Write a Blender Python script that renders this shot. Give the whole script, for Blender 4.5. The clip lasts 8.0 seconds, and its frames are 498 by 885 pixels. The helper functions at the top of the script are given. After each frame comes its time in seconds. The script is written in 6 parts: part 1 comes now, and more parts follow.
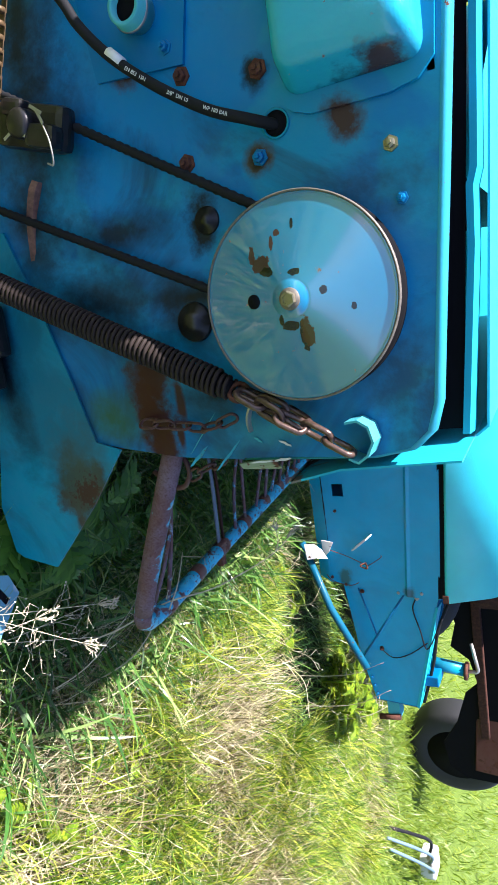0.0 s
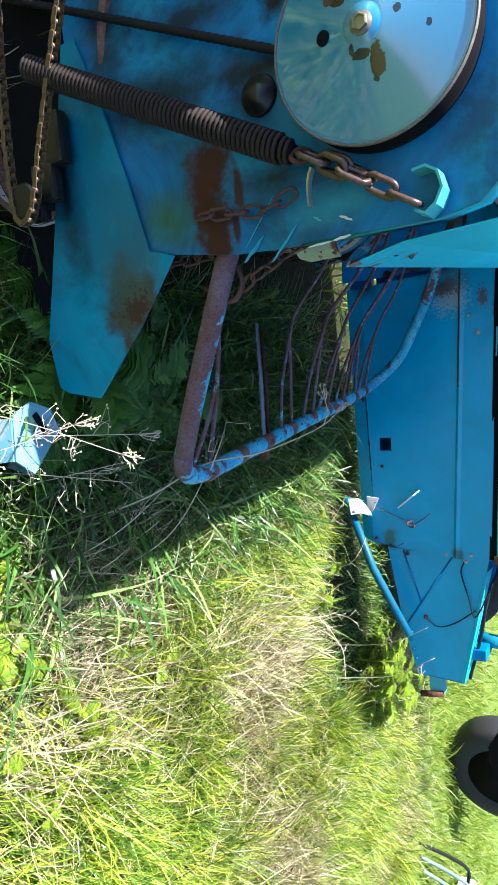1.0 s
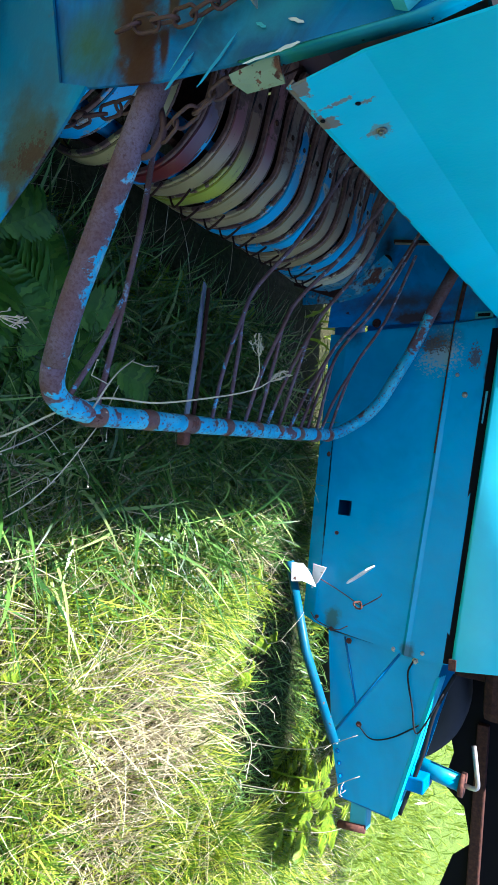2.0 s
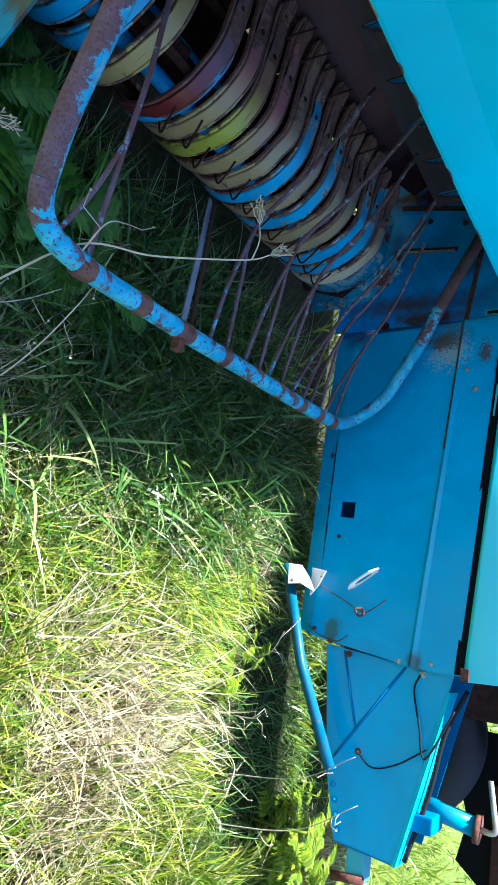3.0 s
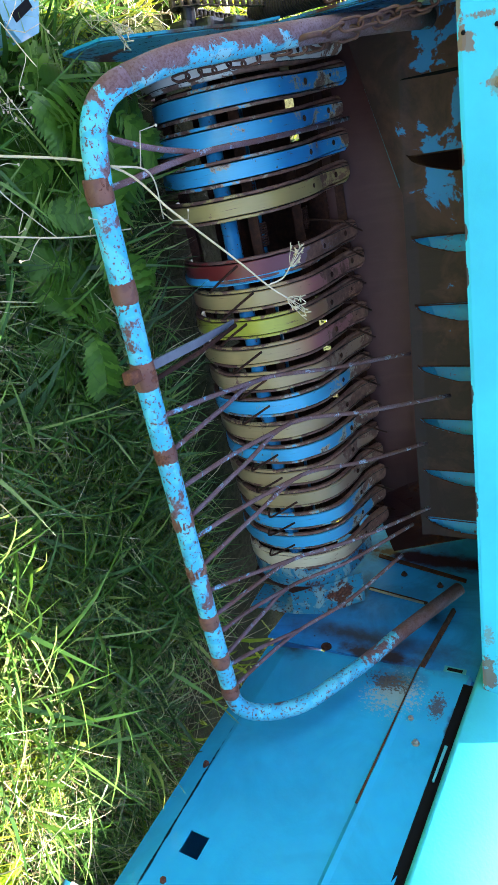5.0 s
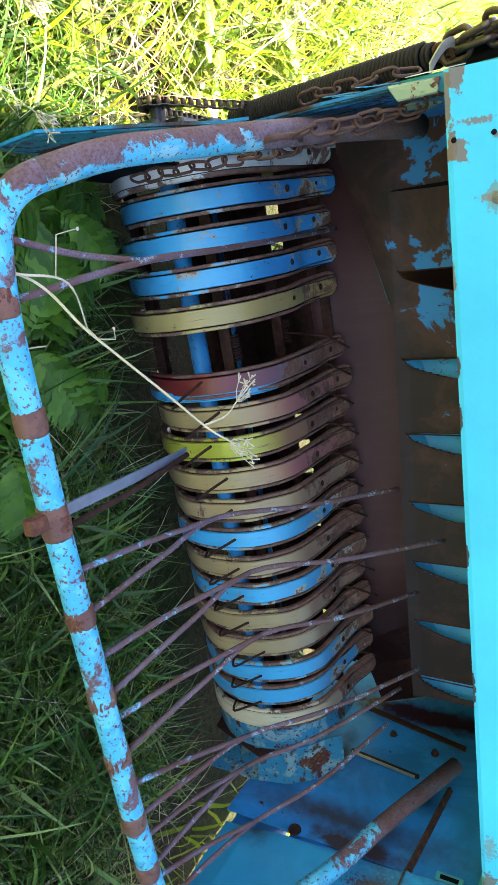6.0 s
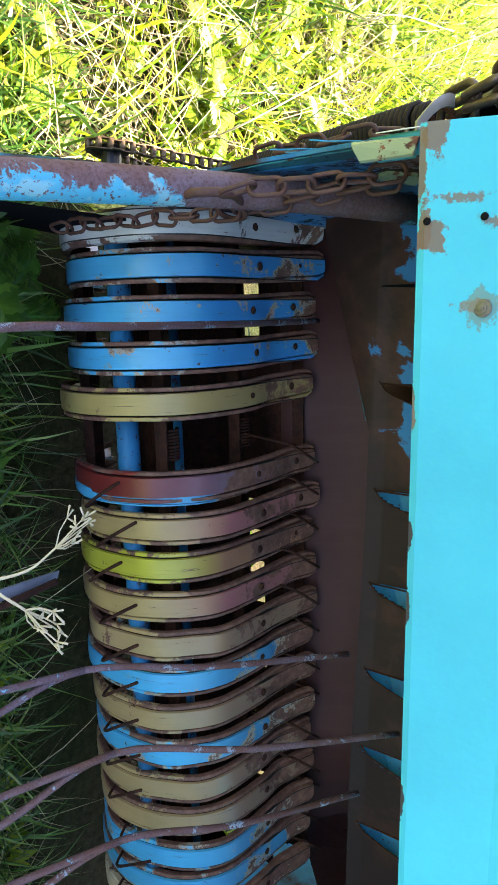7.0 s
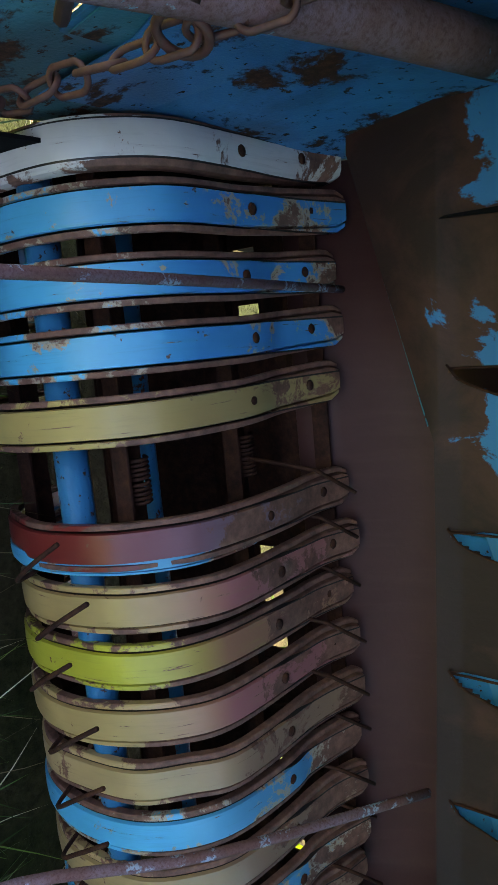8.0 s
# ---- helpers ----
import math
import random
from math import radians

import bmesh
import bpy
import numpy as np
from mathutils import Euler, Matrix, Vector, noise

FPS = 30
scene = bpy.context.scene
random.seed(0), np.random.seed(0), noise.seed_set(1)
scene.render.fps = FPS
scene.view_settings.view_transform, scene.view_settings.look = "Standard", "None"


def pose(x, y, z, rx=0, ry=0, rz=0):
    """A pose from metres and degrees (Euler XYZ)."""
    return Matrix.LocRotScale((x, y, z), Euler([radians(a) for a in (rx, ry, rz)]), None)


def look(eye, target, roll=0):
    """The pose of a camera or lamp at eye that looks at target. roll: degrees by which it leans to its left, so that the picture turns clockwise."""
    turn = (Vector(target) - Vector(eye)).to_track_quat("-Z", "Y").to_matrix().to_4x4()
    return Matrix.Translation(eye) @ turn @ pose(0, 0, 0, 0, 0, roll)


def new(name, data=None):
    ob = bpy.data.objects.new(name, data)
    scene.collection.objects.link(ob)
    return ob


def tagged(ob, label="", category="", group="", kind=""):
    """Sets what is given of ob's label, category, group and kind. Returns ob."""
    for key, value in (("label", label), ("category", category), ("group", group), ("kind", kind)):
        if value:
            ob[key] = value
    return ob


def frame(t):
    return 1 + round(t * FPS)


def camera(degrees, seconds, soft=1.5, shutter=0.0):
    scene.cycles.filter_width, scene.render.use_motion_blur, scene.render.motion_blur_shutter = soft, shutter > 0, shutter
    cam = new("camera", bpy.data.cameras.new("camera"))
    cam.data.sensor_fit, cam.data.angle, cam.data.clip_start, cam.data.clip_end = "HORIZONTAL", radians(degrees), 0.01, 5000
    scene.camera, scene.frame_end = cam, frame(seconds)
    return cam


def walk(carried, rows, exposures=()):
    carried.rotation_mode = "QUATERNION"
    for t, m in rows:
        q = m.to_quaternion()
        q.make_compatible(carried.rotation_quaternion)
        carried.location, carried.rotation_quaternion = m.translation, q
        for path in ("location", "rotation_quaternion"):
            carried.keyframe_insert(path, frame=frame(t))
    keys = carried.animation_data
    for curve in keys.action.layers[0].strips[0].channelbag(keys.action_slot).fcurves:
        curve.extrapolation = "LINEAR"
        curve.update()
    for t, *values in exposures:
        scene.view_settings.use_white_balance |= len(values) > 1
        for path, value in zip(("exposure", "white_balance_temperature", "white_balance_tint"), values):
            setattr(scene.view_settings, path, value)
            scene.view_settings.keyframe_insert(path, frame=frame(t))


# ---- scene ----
cam = camera(42.5, 8.0, 1.0)
PATH = [
    (0, (0.345, 0.116, 1.074), (2.076, -0.25, 0.142), 87.5),
    (0.5, (0.297, -0.111, 1.036), (2.001, -0.392, 0.028), 88.0),
    (1, (0.311, -0.242, 1.031), (2.005, -0.446, -0.012), 88.2),
    (1.5, (0.474, -0.354, 0.997), (2.186, -0.395, -0.036), 90.3),
    (1.7, (0.541, -0.403, 1.016), (2.261, -0.356, -0.003), 91.5),
    (2.8, (0.728, -0.818, 0.994), (2.367, -0.391, -0.069), 91.6),
    (3, (0.767, -0.852, 0.999), (2.386, -0.34, -0.058), 89.7),
    (3.5, (0.964, -0.896, 0.946), (2.553, -0.17, -0.027), 94.0),
    (4, (1.096, -0.941, 0.944), (2.467, 0.094, -0.08), 91.6),
    (4.2, (1.142, -0.977, 0.934), (2.353, 0.245, -0.087), 91.5),
    (5.3, (1.328, -1.124, 0.882), (1.947, 0.542, -0.035), 91.5),
    (5.5, (1.327, -1.091, 0.885), (1.812, 0.611, -0.047), 89.2),
    (6, (1.302, -0.885, 0.868), (1.835, 0.777, -0.109), 92.2),
    (6.5, (1.248, -0.671, 0.884), (1.82, 0.957, -0.128), 97.6),
    (7, (1.292, -0.602, 0.875), (1.6, 1.06, -0.196), 97.0),
    (7.5, (1.389, -0.449, 0.798), (1.384, 1.149, -0.405), 92.6),
    (8, (1.337, -0.333, 0.713), (1.569, 1.316, -0.395), 92.0),
]
walk(cam, [(t, look(eye, target, roll)) for t, eye, target, roll in PATH], [(0.0, 2.06, 5950.0, 22.0), (1.5, 2.29, 5650.0, 19.0), (3.0, 2.5, 5500.0, 18.5), (4.0, 2.88, 5950.0, 17.5), (5.5, 3.72, 6950.0, 21.0), (7.0, 3.55, 7300.0, 23.0), (7.5, 3.75, 7450.0, 23.5), (8.0, 3.38, 7750.0, 24.5)])

# ---- light ----
# the sun stands high behind the machine; the sky fills the shade
SUN = Vector((0.0, 0.67, 1.0)).normalized()
world = bpy.data.worlds.new("sky")
scene.world = world
world.use_nodes = True
wn = world.node_tree.nodes
sky = wn.new("ShaderNodeTexSky")
sky.sky_type, sky.sun_disc = "NISHITA", False
sky.sun_elevation = math.asin(SUN.z)
sky.sun_rotation = math.atan2(SUN.x, SUN.y)
wn["Background"].inputs["Strength"].default_value = 0.07
world.node_tree.links.new(sky.outputs[0], wn["Background"].inputs[0])
sun = new("sun", bpy.data.lights.new("sun", "SUN"))
sun.data.energy, sun.data.angle, sun.data.color = 5.0, radians(0.6), (1.0, 0.95, 0.86)
sun.matrix_world = look((0, 0, 6), Vector((0, 0, 6)) - SUN)

# ---- materials ----


def material(name):
    m = bpy.data.materials.new(name)
    m.use_nodes = True
    t = m.node_tree
    return m, t, t.nodes["Principled BSDF"]


def node(t, kind, **inputs):
    n = t.nodes.new(kind)
    for key, value in inputs.items():
        n.inputs[key.replace("_", " ")].default_value = value
    return n


def noise_of(t, scale, detail=6.0, rough=0.6, coord=None, distort=0.0):
    n = node(t, "ShaderNodeTexNoise", Scale=scale, Detail=detail, Roughness=rough, Distortion=distort)
    if coord is None:
        coord = t.nodes.new("ShaderNodeNewGeometry").outputs["Position"]
    t.links.new(coord, n.inputs["Vector"])
    return n.outputs["Fac"]


def ramp(t, fac, stops):
    r = t.nodes.new("ShaderNodeValToRGB")
    r.color_ramp.elements[0].position, r.color_ramp.elements[1].position = stops[0][0], stops[-1][0]
    r.color_ramp.elements[0].color, r.color_ramp.elements[1].color = (*stops[0][1], 1), (*stops[-1][1], 1)
    for p, c in stops[1:-1]:
        r.color_ramp.elements.new(p).color = (*c, 1)
    t.links.new(fac, r.inputs[0])
    return r.outputs[0]


def grey(t, fac, a, b):
    return ramp(t, fac, [(a, (0, 0, 0)), (b, (1, 1, 1))])


def mixed(t, fac, a, b, how="MIX"):
    m = t.nodes.new("ShaderNodeMix")
    m.data_type, m.blend_type = "RGBA", how
    for value, slot in ((fac, 0), (a, 6), (b, 7)):
        if isinstance(value, tuple):
            m.inputs[slot].default_value = (*value, 1)
        elif isinstance(value, (int, float)):
            m.inputs[slot].default_value = value if slot == 0 else (value, value, value, 1)
        else:
            t.links.new(value, m.inputs[slot])
    return m.outputs[2]


def bump(t, bsdf, height, strength=0.3, distance=0.002):
    b = node(t, "ShaderNodeBump", Strength=strength, Distance=distance)
    t.links.new(height, b.inputs["Height"])
    t.links.new(b.outputs[0], bsdf.inputs["Normal"])


RUST_DARK, RUST_RED, RUST_ORANGE = (0.03, 0.017, 0.014), (0.098, 0.037, 0.024), (0.21, 0.085, 0.042)


def paint(name, colour, rust=0.42, gloss=0.35, chips=0.62, second=None, dust=0.12, size=1.0, dim=1.0, grime=0.0, stains=(), spec=0.15, across="y", bumpy=1.0, coat=0.0, sharp=False, bare=None, mauve=False):
    """Old farm-machine paint: faded in clouds, dusty, worn through to rust in patches and chips.
    stains: (y, z, radius along y, along z, colour, kind) of grease and rust marks with a shape of their own, and of
    painted shade."""
    m, t, b = material(name)
    pos = t.nodes.new("ShaderNodeNewGeometry").outputs["Position"]
    cloud = noise_of(t, 3.0 * size, 5, 0.6)
    fine = noise_of(t, 55 * size, 8, 0.7)
    base = mixed(t, grey(t, cloud, 0.35, 0.7), colour, tuple(c * 0.8 for c in colour))
    if second:
        base = mixed(t, grey(t, noise_of(t, 6 * size, 4, 0.5, distort=0.6), 0.5, 0.56), base, second)
    base = mixed(t, mixed(t, 1.0, grey(t, noise_of(t, 9 * size, 8, 0.7), 0.45, 0.8), dust, "MULTIPLY"), base, (0.16, 0.15, 0.12))
    if grime:
        base = mixed(t, mixed(t, 1.0, grey(t, noise_of(t, 4.2, 7, 0.65, distort=0.8), 0.48, 0.62), grime, "MULTIPLY"), base, (0.012, 0.011, 0.01))
    red = ramp(t, fine, [(0.3, tuple(c * dim for c in RUST_DARK)), (0.5, tuple(c * dim for c in RUST_RED)), (0.72, tuple(c * dim for c in RUST_ORANGE))])
    if mauve:
        red = mixed(t, grey(t, noise_of(t, 14, 5, 0.6), 0.4, 0.62), (0.12, 0.062, 0.055), (0.15, 0.105, 0.125))
        red = mixed(t, grey(t, fine, 0.45, 0.7), red, (0.075, 0.035, 0.03))
    wear = noise_of(t, 4.5 * size, 10, 0.68, distort=0.3)
    if bare:
        # more of the paint is gone towards one end or side: axis, from, to, how much
        sep = t.nodes.new("ShaderNodeSeparateXYZ")
        t.links.new(pos, sep.inputs[0])
        for axis, a0, a1, amount in bare:
            end = node(t, "ShaderNodeMapRange", From_Min=a0, From_Max=a1, To_Min=0.0, To_Max=amount)
            if isinstance(axis, tuple):
                dot = t.nodes.new("ShaderNodeVectorMath")
                dot.operation = "DOT_PRODUCT"
                t.links.new(pos, dot.inputs[0])
                dot.inputs[1].default_value = axis
                t.links.new(dot.outputs["Value"], end.inputs["Value"])
            else:
                t.links.new(sep.outputs[axis], end.inputs["Value"])
            more = node(t, "ShaderNodeMath")
            t.links.new(wear, more.inputs[0])
            t.links.new(end.outputs[0], more.inputs[1])
            wear = more.outputs[0]
    patch = grey(t, wear, 1.0 - rust, 1.0 - rust + 0.04)
    chip = grey(t, noise_of(t, 38 * size, 6, 0.65), chips, chips + 0.03)
    gone = mixed(t, 1.0, patch, chip, "LIGHTEN")
    col = mixed(t, gone, base, red)
    marks = None
    for y, z, ry, rz, c, *kind in stains:
        grain, reach, lo, hi, most = (70, 1.9, 1.75, 1.8, 0.96) if sharp else (26, 1.3, 0.75, 1.75, 0.9) if "soft" in kind else (150, 2.6, 1.62, 1.85, 0.85) if "specks" in kind else (55, 2.4, 1.85, 1.95, 0.92) if "crust" in kind else (22, 1.9, 1.4, 1.95, 0.96)
        mp = node(t, "ShaderNodeMapping")
        mp.inputs["Location"].default_value = (0, -y / ry, -z / rz) if across == "y" else (-y / ry, 0, -z / rz)
        mp.inputs["Scale"].default_value = (0, 1 / ry, 1 / rz) if across == "y" else (1 / ry, 0, 1 / rz)
        t.links.new(pos, mp.inputs["Vector"])
        ln = t.nodes.new("ShaderNodeVectorMath")
        ln.operation = "LENGTH"
        t.links.new(mp.outputs[0], ln.inputs[0])
        ad = node(t, "ShaderNodeMath")
        ad.operation = "MULTIPLY_ADD"
        t.links.new(noise_of(t, grain, 8, 0.7), ad.inputs[0])
        ad.inputs[1].default_value = reach
        t.links.new(ln.outputs["Value"], ad.inputs[2])
        mr = node(t, "ShaderNodeMapRange", From_Min=lo, From_Max=hi, To_Min=most, To_Max=0.0)
        t.links.new(ad.outputs[0], mr.inputs["Value"])
        col = mixed(t, mr.outputs[0], col, c)
        marks = mr.outputs[0] if marks is None else mixed(t, 1.0, marks, mr.outputs[0], "LIGHTEN")
    t.links.new(col, b.inputs["Base Color"])
    t.links.new(mixed(t, gone, (gloss,) * 3, (0.85,) * 3), b.inputs["Roughness"])
    b.inputs["Specular IOR Level"].default_value = spec
    bump(t, b, mixed(t, 0.6, mixed(t, gone, (0.6,) * 3, fine), noise_of(t, 160 * size, 3, 0.5)), 0.35 * bumpy, 0.0015)
    b.inputs["Coat Weight"].default_value, b.inputs["Coat Roughness"].default_value = coat, 0.05
    if coat and marks is not None:
        dull = node(t, "ShaderNodeMapRange", To_Min=coat, To_Max=0.0)
        t.links.new(marks, dull.inputs["Value"])
        t.links.new(dull.outputs[0], b.inputs["Coat Weight"])
    b.inputs["Coat IOR"].default_value = 1.75 if coat > 0.9 else 1.5
    return m


def rusty(name, tint=1.0, rough=0.85):
    m, t, b = material(name)
    fine = noise_of(t, 70, 8, 0.7)
    c = ramp(t, fine, [(0.28, RUST_DARK), (0.5, RUST_RED), (0.75, RUST_ORANGE)])
    c = mixed(t, 1.0, c, (tint,) * 3, "MULTIPLY")
    t.links.new(c, b.inputs["Base Color"])
    b.inputs["Roughness"].default_value = rough
    b.inputs["Specular IOR Level"].default_value = 0.2
    bump(t, b, noise_of(t, 220, 6, 0.7), 0.6, 0.002)
    return m


def plain(name, colour, rough=0.5, metal=0.0, vary=0.25, scale=40):
    m, t, b = material(name)
    n = noise_of(t, scale, 6, 0.65)
    c = mixed(t, grey(t, n, 0.3, 0.75), colour, tuple(v * (1 - vary) for v in colour))
    t.links.new(c, b.inputs["Base Color"])
    b.inputs["Roughness"].default_value, b.inputs["Metallic"].default_value = rough, metal
    bump(t, b, n, 0.25, 0.001)
    return m


def scoured(name, flakes=0.0, light=1.0):
    """Sheet scoured brown by hay, with long faint streaks; flakes of blue paint are left, most near the outer side."""
    m, t, b = material(name)
    pos = t.nodes.new("ShaderNodeNewGeometry").outputs["Position"]
    mp = node(t, "ShaderNodeMapping")
    mp.inputs["Scale"].default_value = (60, 9, 5)
    t.links.new(pos, mp.inputs["Vector"])
    streak = noise_of(t, 1.0, 5, 0.6, mp.outputs[0])
    cloud = noise_of(t, 5, 6, 0.6)
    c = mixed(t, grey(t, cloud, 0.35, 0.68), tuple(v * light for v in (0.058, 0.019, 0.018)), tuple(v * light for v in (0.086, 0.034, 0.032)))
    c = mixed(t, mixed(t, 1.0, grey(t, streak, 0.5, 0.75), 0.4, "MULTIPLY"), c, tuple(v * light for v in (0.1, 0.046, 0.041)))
    gone = grey(t, noise_of(t, 120, 5, 0.6), 0.5, 0.8)
    if flakes:
        sx = t.nodes.new("ShaderNodeSeparateXYZ")
        t.links.new(pos, sx.inputs[0])
        near = node(t, "ShaderNodeMapRange", From_Min=1.43, From_Max=1.56, To_Min=flakes, To_Max=flakes - 0.15)
        t.links.new(sx.outputs[0], near.inputs["Value"])
        ad = node(t, "ShaderNodeMath")
        t.links.new(noise_of(t, 11, 9, 0.66, distort=0.5), ad.inputs[0])
        t.links.new(near.outputs[0], ad.inputs[1])
        high = node(t, "ShaderNodeMapRange", From_Min=0.515, From_Max=0.575, To_Min=-0.13, To_Max=0.045)
        t.links.new(sx.outputs[2], high.inputs["Value"])
        up = node(t, "ShaderNodeMath")
        t.links.new(ad.outputs[0], up.inputs[0])
        t.links.new(high.outputs[0], up.inputs[1])
        c = mixed(t, grey(t, up.outputs[0], 0.42, 0.56), c, (0.045, 0.016, 0.012))
        left = grey(t, up.outputs[0], 0.6, 0.625)
        c = mixed(t, left, c, mixed(t, cloud, (0.003, 0.11, 0.29), (0.008, 0.19, 0.43)))
    t.links.new(c, b.inputs["Base Color"])
    b.inputs["Roughness"].default_value = 0.62
    b.inputs["Specular IOR Level"].default_value = 0.3
    bump(t, b, mixed(t, 0.5, streak, gone), 0.3, 0.0012)
    return m


CRUST = (0.15, 0.1, 0.07)
RED_STAIN = (0.034, 0.007, 0.005)
GREASE_AND_SHADE, STAIN, BLOOM = (0.005, 0.0042, 0.004), (0.05, 0.018, 0.012), (0.05, 0.035, 0.02)
BLUE = paint("blue_paint", (0.002, 0.145, 0.33), rust=0.32, chips=0.75, gloss=0.32)
RUSTY_RED, OLIVE_TINT = (0.042, 0.011, 0.008), (0.03, 0.085, 0.03)
# its soft near-black marks are grease and also painted shade behind the spring
SIDE_BLUE = paint("side_blue_paint", (0.001, 0.175, 0.4), second=(0.002, 0.205, 0.37), rust=0.31, chips=0.74, gloss=0.35, grime=0.6, spec=0.2, stains=(
    (0.31, 0.735, 0.022, 0.022, BLOOM), (0.308, 0.735, 0.012, 0.012, GREASE_AND_SHADE), (0.404, 0.745, 0.025, 0.02, GREASE_AND_SHADE), (0.251, 0.645, 0.045, 0.035, GREASE_AND_SHADE), (0.12, 0.6, 0.065, 0.05, GREASE_AND_SHADE, "soft"), (0.47, 0.56, 0.05, 0.03, STAIN),
    (0.325, 0.845, 0.03, 0.03, STAIN), (0.0, 0.43, 0.06, 0.062, OLIVE_TINT, "soft"), (0.055, 0.52, 0.045, 0.04, RUSTY_RED), (0.035, 0.5, 0.05, 0.034, RUSTY_RED), (-0.01, 0.507, 0.06, 0.042, RUSTY_RED), (-0.05, 0.514, 0.055, 0.03, RUSTY_RED), (-0.03, 0.548, 0.03, 0.008, RUSTY_RED), (0.02, 0.56, 0.04, 0.01, STAIN),
    (0.42, 0.39, 0.13, 0.13, GREASE_AND_SHADE, "soft"), (0.26, 0.5, 0.04, 0.12, GREASE_AND_SHADE, "soft"), (0.17, 0.43, 0.05, 0.16, GREASE_AND_SHADE, "soft"), (0.02, 0.62, 0.03, 0.09, GREASE_AND_SHADE, "soft"),
    (0.3, 0.36, 0.09, 0.06, GREASE_AND_SHADE, "soft"), (0.56, 0.4, 0.16, 0.08, GREASE_AND_SHADE, "soft"), (0.16, 0.62, 0.02, 0.09, GREASE_AND_SHADE, "soft"), (-0.03, 0.7, 0.03, 0.07, (0.03, 0.24, 0.32), "soft")))
BLUE_EDGE = paint("blue_edge_paint", (0.03, 0.3, 0.42), rust=0.38, chips=0.62, gloss=0.3)
PANEL_BLUE = paint("panel_blue_paint", (0.005, 0.34, 0.59), rust=0.22, chips=0.77, gloss=0.22, dust=0.1, grime=0.12, spec=0.35, stains=(
    (0.06, 0.4, 0.035, 0.3, (0.045, 0.03, 0.026), "soft"), (0.0, 0.52, 0.06, 0.07, (0.05, 0.05, 0.045), "soft"), (-0.05, 0.52, 0.1, 0.11, (0.24, 0.33, 0.33), "specks"), (-0.02, 0.5, 0.05, 0.09, (0.07, 0.04, 0.03), "specks"), (0.03, 0.24, 0.05, 0.06, (0.03, 0.03, 0.03), "soft"), (-0.06, 0.62, 0.07, 0.03, (0.09, 0.05, 0.04), "specks"), (-0.115, 0.66, 0.06, 0.015, STAIN), (-0.9, 0.5, 0.03, 0.03, (0.02, 0.09, 0.12)), (-0.5, 0.208, 0.3, 0.004, GREASE_AND_SHADE), (-0.86, 0.26, 0.05, 0.03, (0.02, 0.12, 0.13))))
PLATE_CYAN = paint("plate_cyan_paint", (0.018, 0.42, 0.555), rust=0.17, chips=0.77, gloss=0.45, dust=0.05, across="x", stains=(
    (1.15, 0.704, 0.05, 0.007, CRUST, "crust"), (1.135, 0.715, 0.03, 0.012, CRUST, "crust"), (1.207, 0.715, 0.02, 0.018, CRUST, "crust"), (1.2, 0.709, 0.03, 0.008, CRUST, "crust"), (1.181, 0.736, 0.008, 0.03, CRUST, "specks"), (1.199, 0.757, 0.008, 0.02, CRUST, "specks"), (1.262, 0.751, 0.02, 0.018, (0.1, 0.22, 0.22), "crust"), (1.26, 0.746, 0.01, 0.022, (0.17, 0.13, 0.09), "specks"),
    (1.34, 0.703, 0.03, 0.005, CRUST, "crust"), (1.45, 0.704, 0.02, 0.004, STAIN, "crust"), (1.52, 0.703, 0.03, 0.005, STAIN, "crust"), (1.72, 0.703, 0.03, 0.005, STAIN, "crust"),
    (1.95, 0.704, 0.05, 0.006, STAIN, "crust"), (2.28, 0.72, 0.05, 0.02, (0.14, 0.2, 0.18), "specks"), (2.4, 0.715, 0.07, 0.025, (0.15, 0.1, 0.07), "crust"), (2.36, 0.76, 0.06, 0.05, (0.12, 0.17, 0.15), "specks")))
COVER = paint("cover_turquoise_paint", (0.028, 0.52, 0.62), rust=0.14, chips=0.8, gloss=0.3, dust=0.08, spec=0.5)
TEAL = paint("teal_paint", (0.003, 0.22, 0.33), rust=0.33, chips=0.72, grime=0.4, stains=((-0.085, 0.345, 0.022, 0.022, STAIN), (-0.11, 0.33, 0.075, 0.055, (0.03, 0.045, 0.04)), (-0.14, 0.32, 0.03, 0.04, STAIN), (-0.17, 0.325, 0.03, 0.016, STAIN), (-0.1, 0.375, 0.05, 0.02, (0.045, 0.04, 0.03)), (0.1, 0.24, 0.2, 0.045, GREASE_AND_SHADE, "soft"), (-0.1, 0.35, 0.12, 0.08, (0.05, 0.07, 0.05), "soft"), (-0.12, 0.35, 0.05, 0.06, STAIN, "specks")))
INNER_B = paint("scuffed_blue_sheet", (0.007, 0.26, 0.62), rust=0.35, chips=0.68, dim=0.6, grime=0.35, stains=((0.12, 0.38, 0.05, 0.3, (0.05, 0.034, 0.03), "soft"), (0.07, 0.45, 0.03, 0.12, (0.06, 0.035, 0.03)), (0.24, 0.55, 0.05, 0.03, GREASE_AND_SHADE, "soft"), (0.5, 0.5, 0.05, 0.3, RED_STAIN), (0.3, 0.33, 0.1, 0.03, GREASE_AND_SHADE, "soft")))
LINER = paint("scuffed_liner", (0.004, 0.2, 0.46), rust=0.46, chips=0.62, dim=0.45, grime=0.5, size=2.6)
OLIVE = paint("olive_worn_paint", (0.2, 0.25, 0.16), rust=0.44, chips=0.6, size=2.0)
WHITE = paint("white_paint", (0.62, 0.62, 0.58), rust=0.3, chips=0.66)
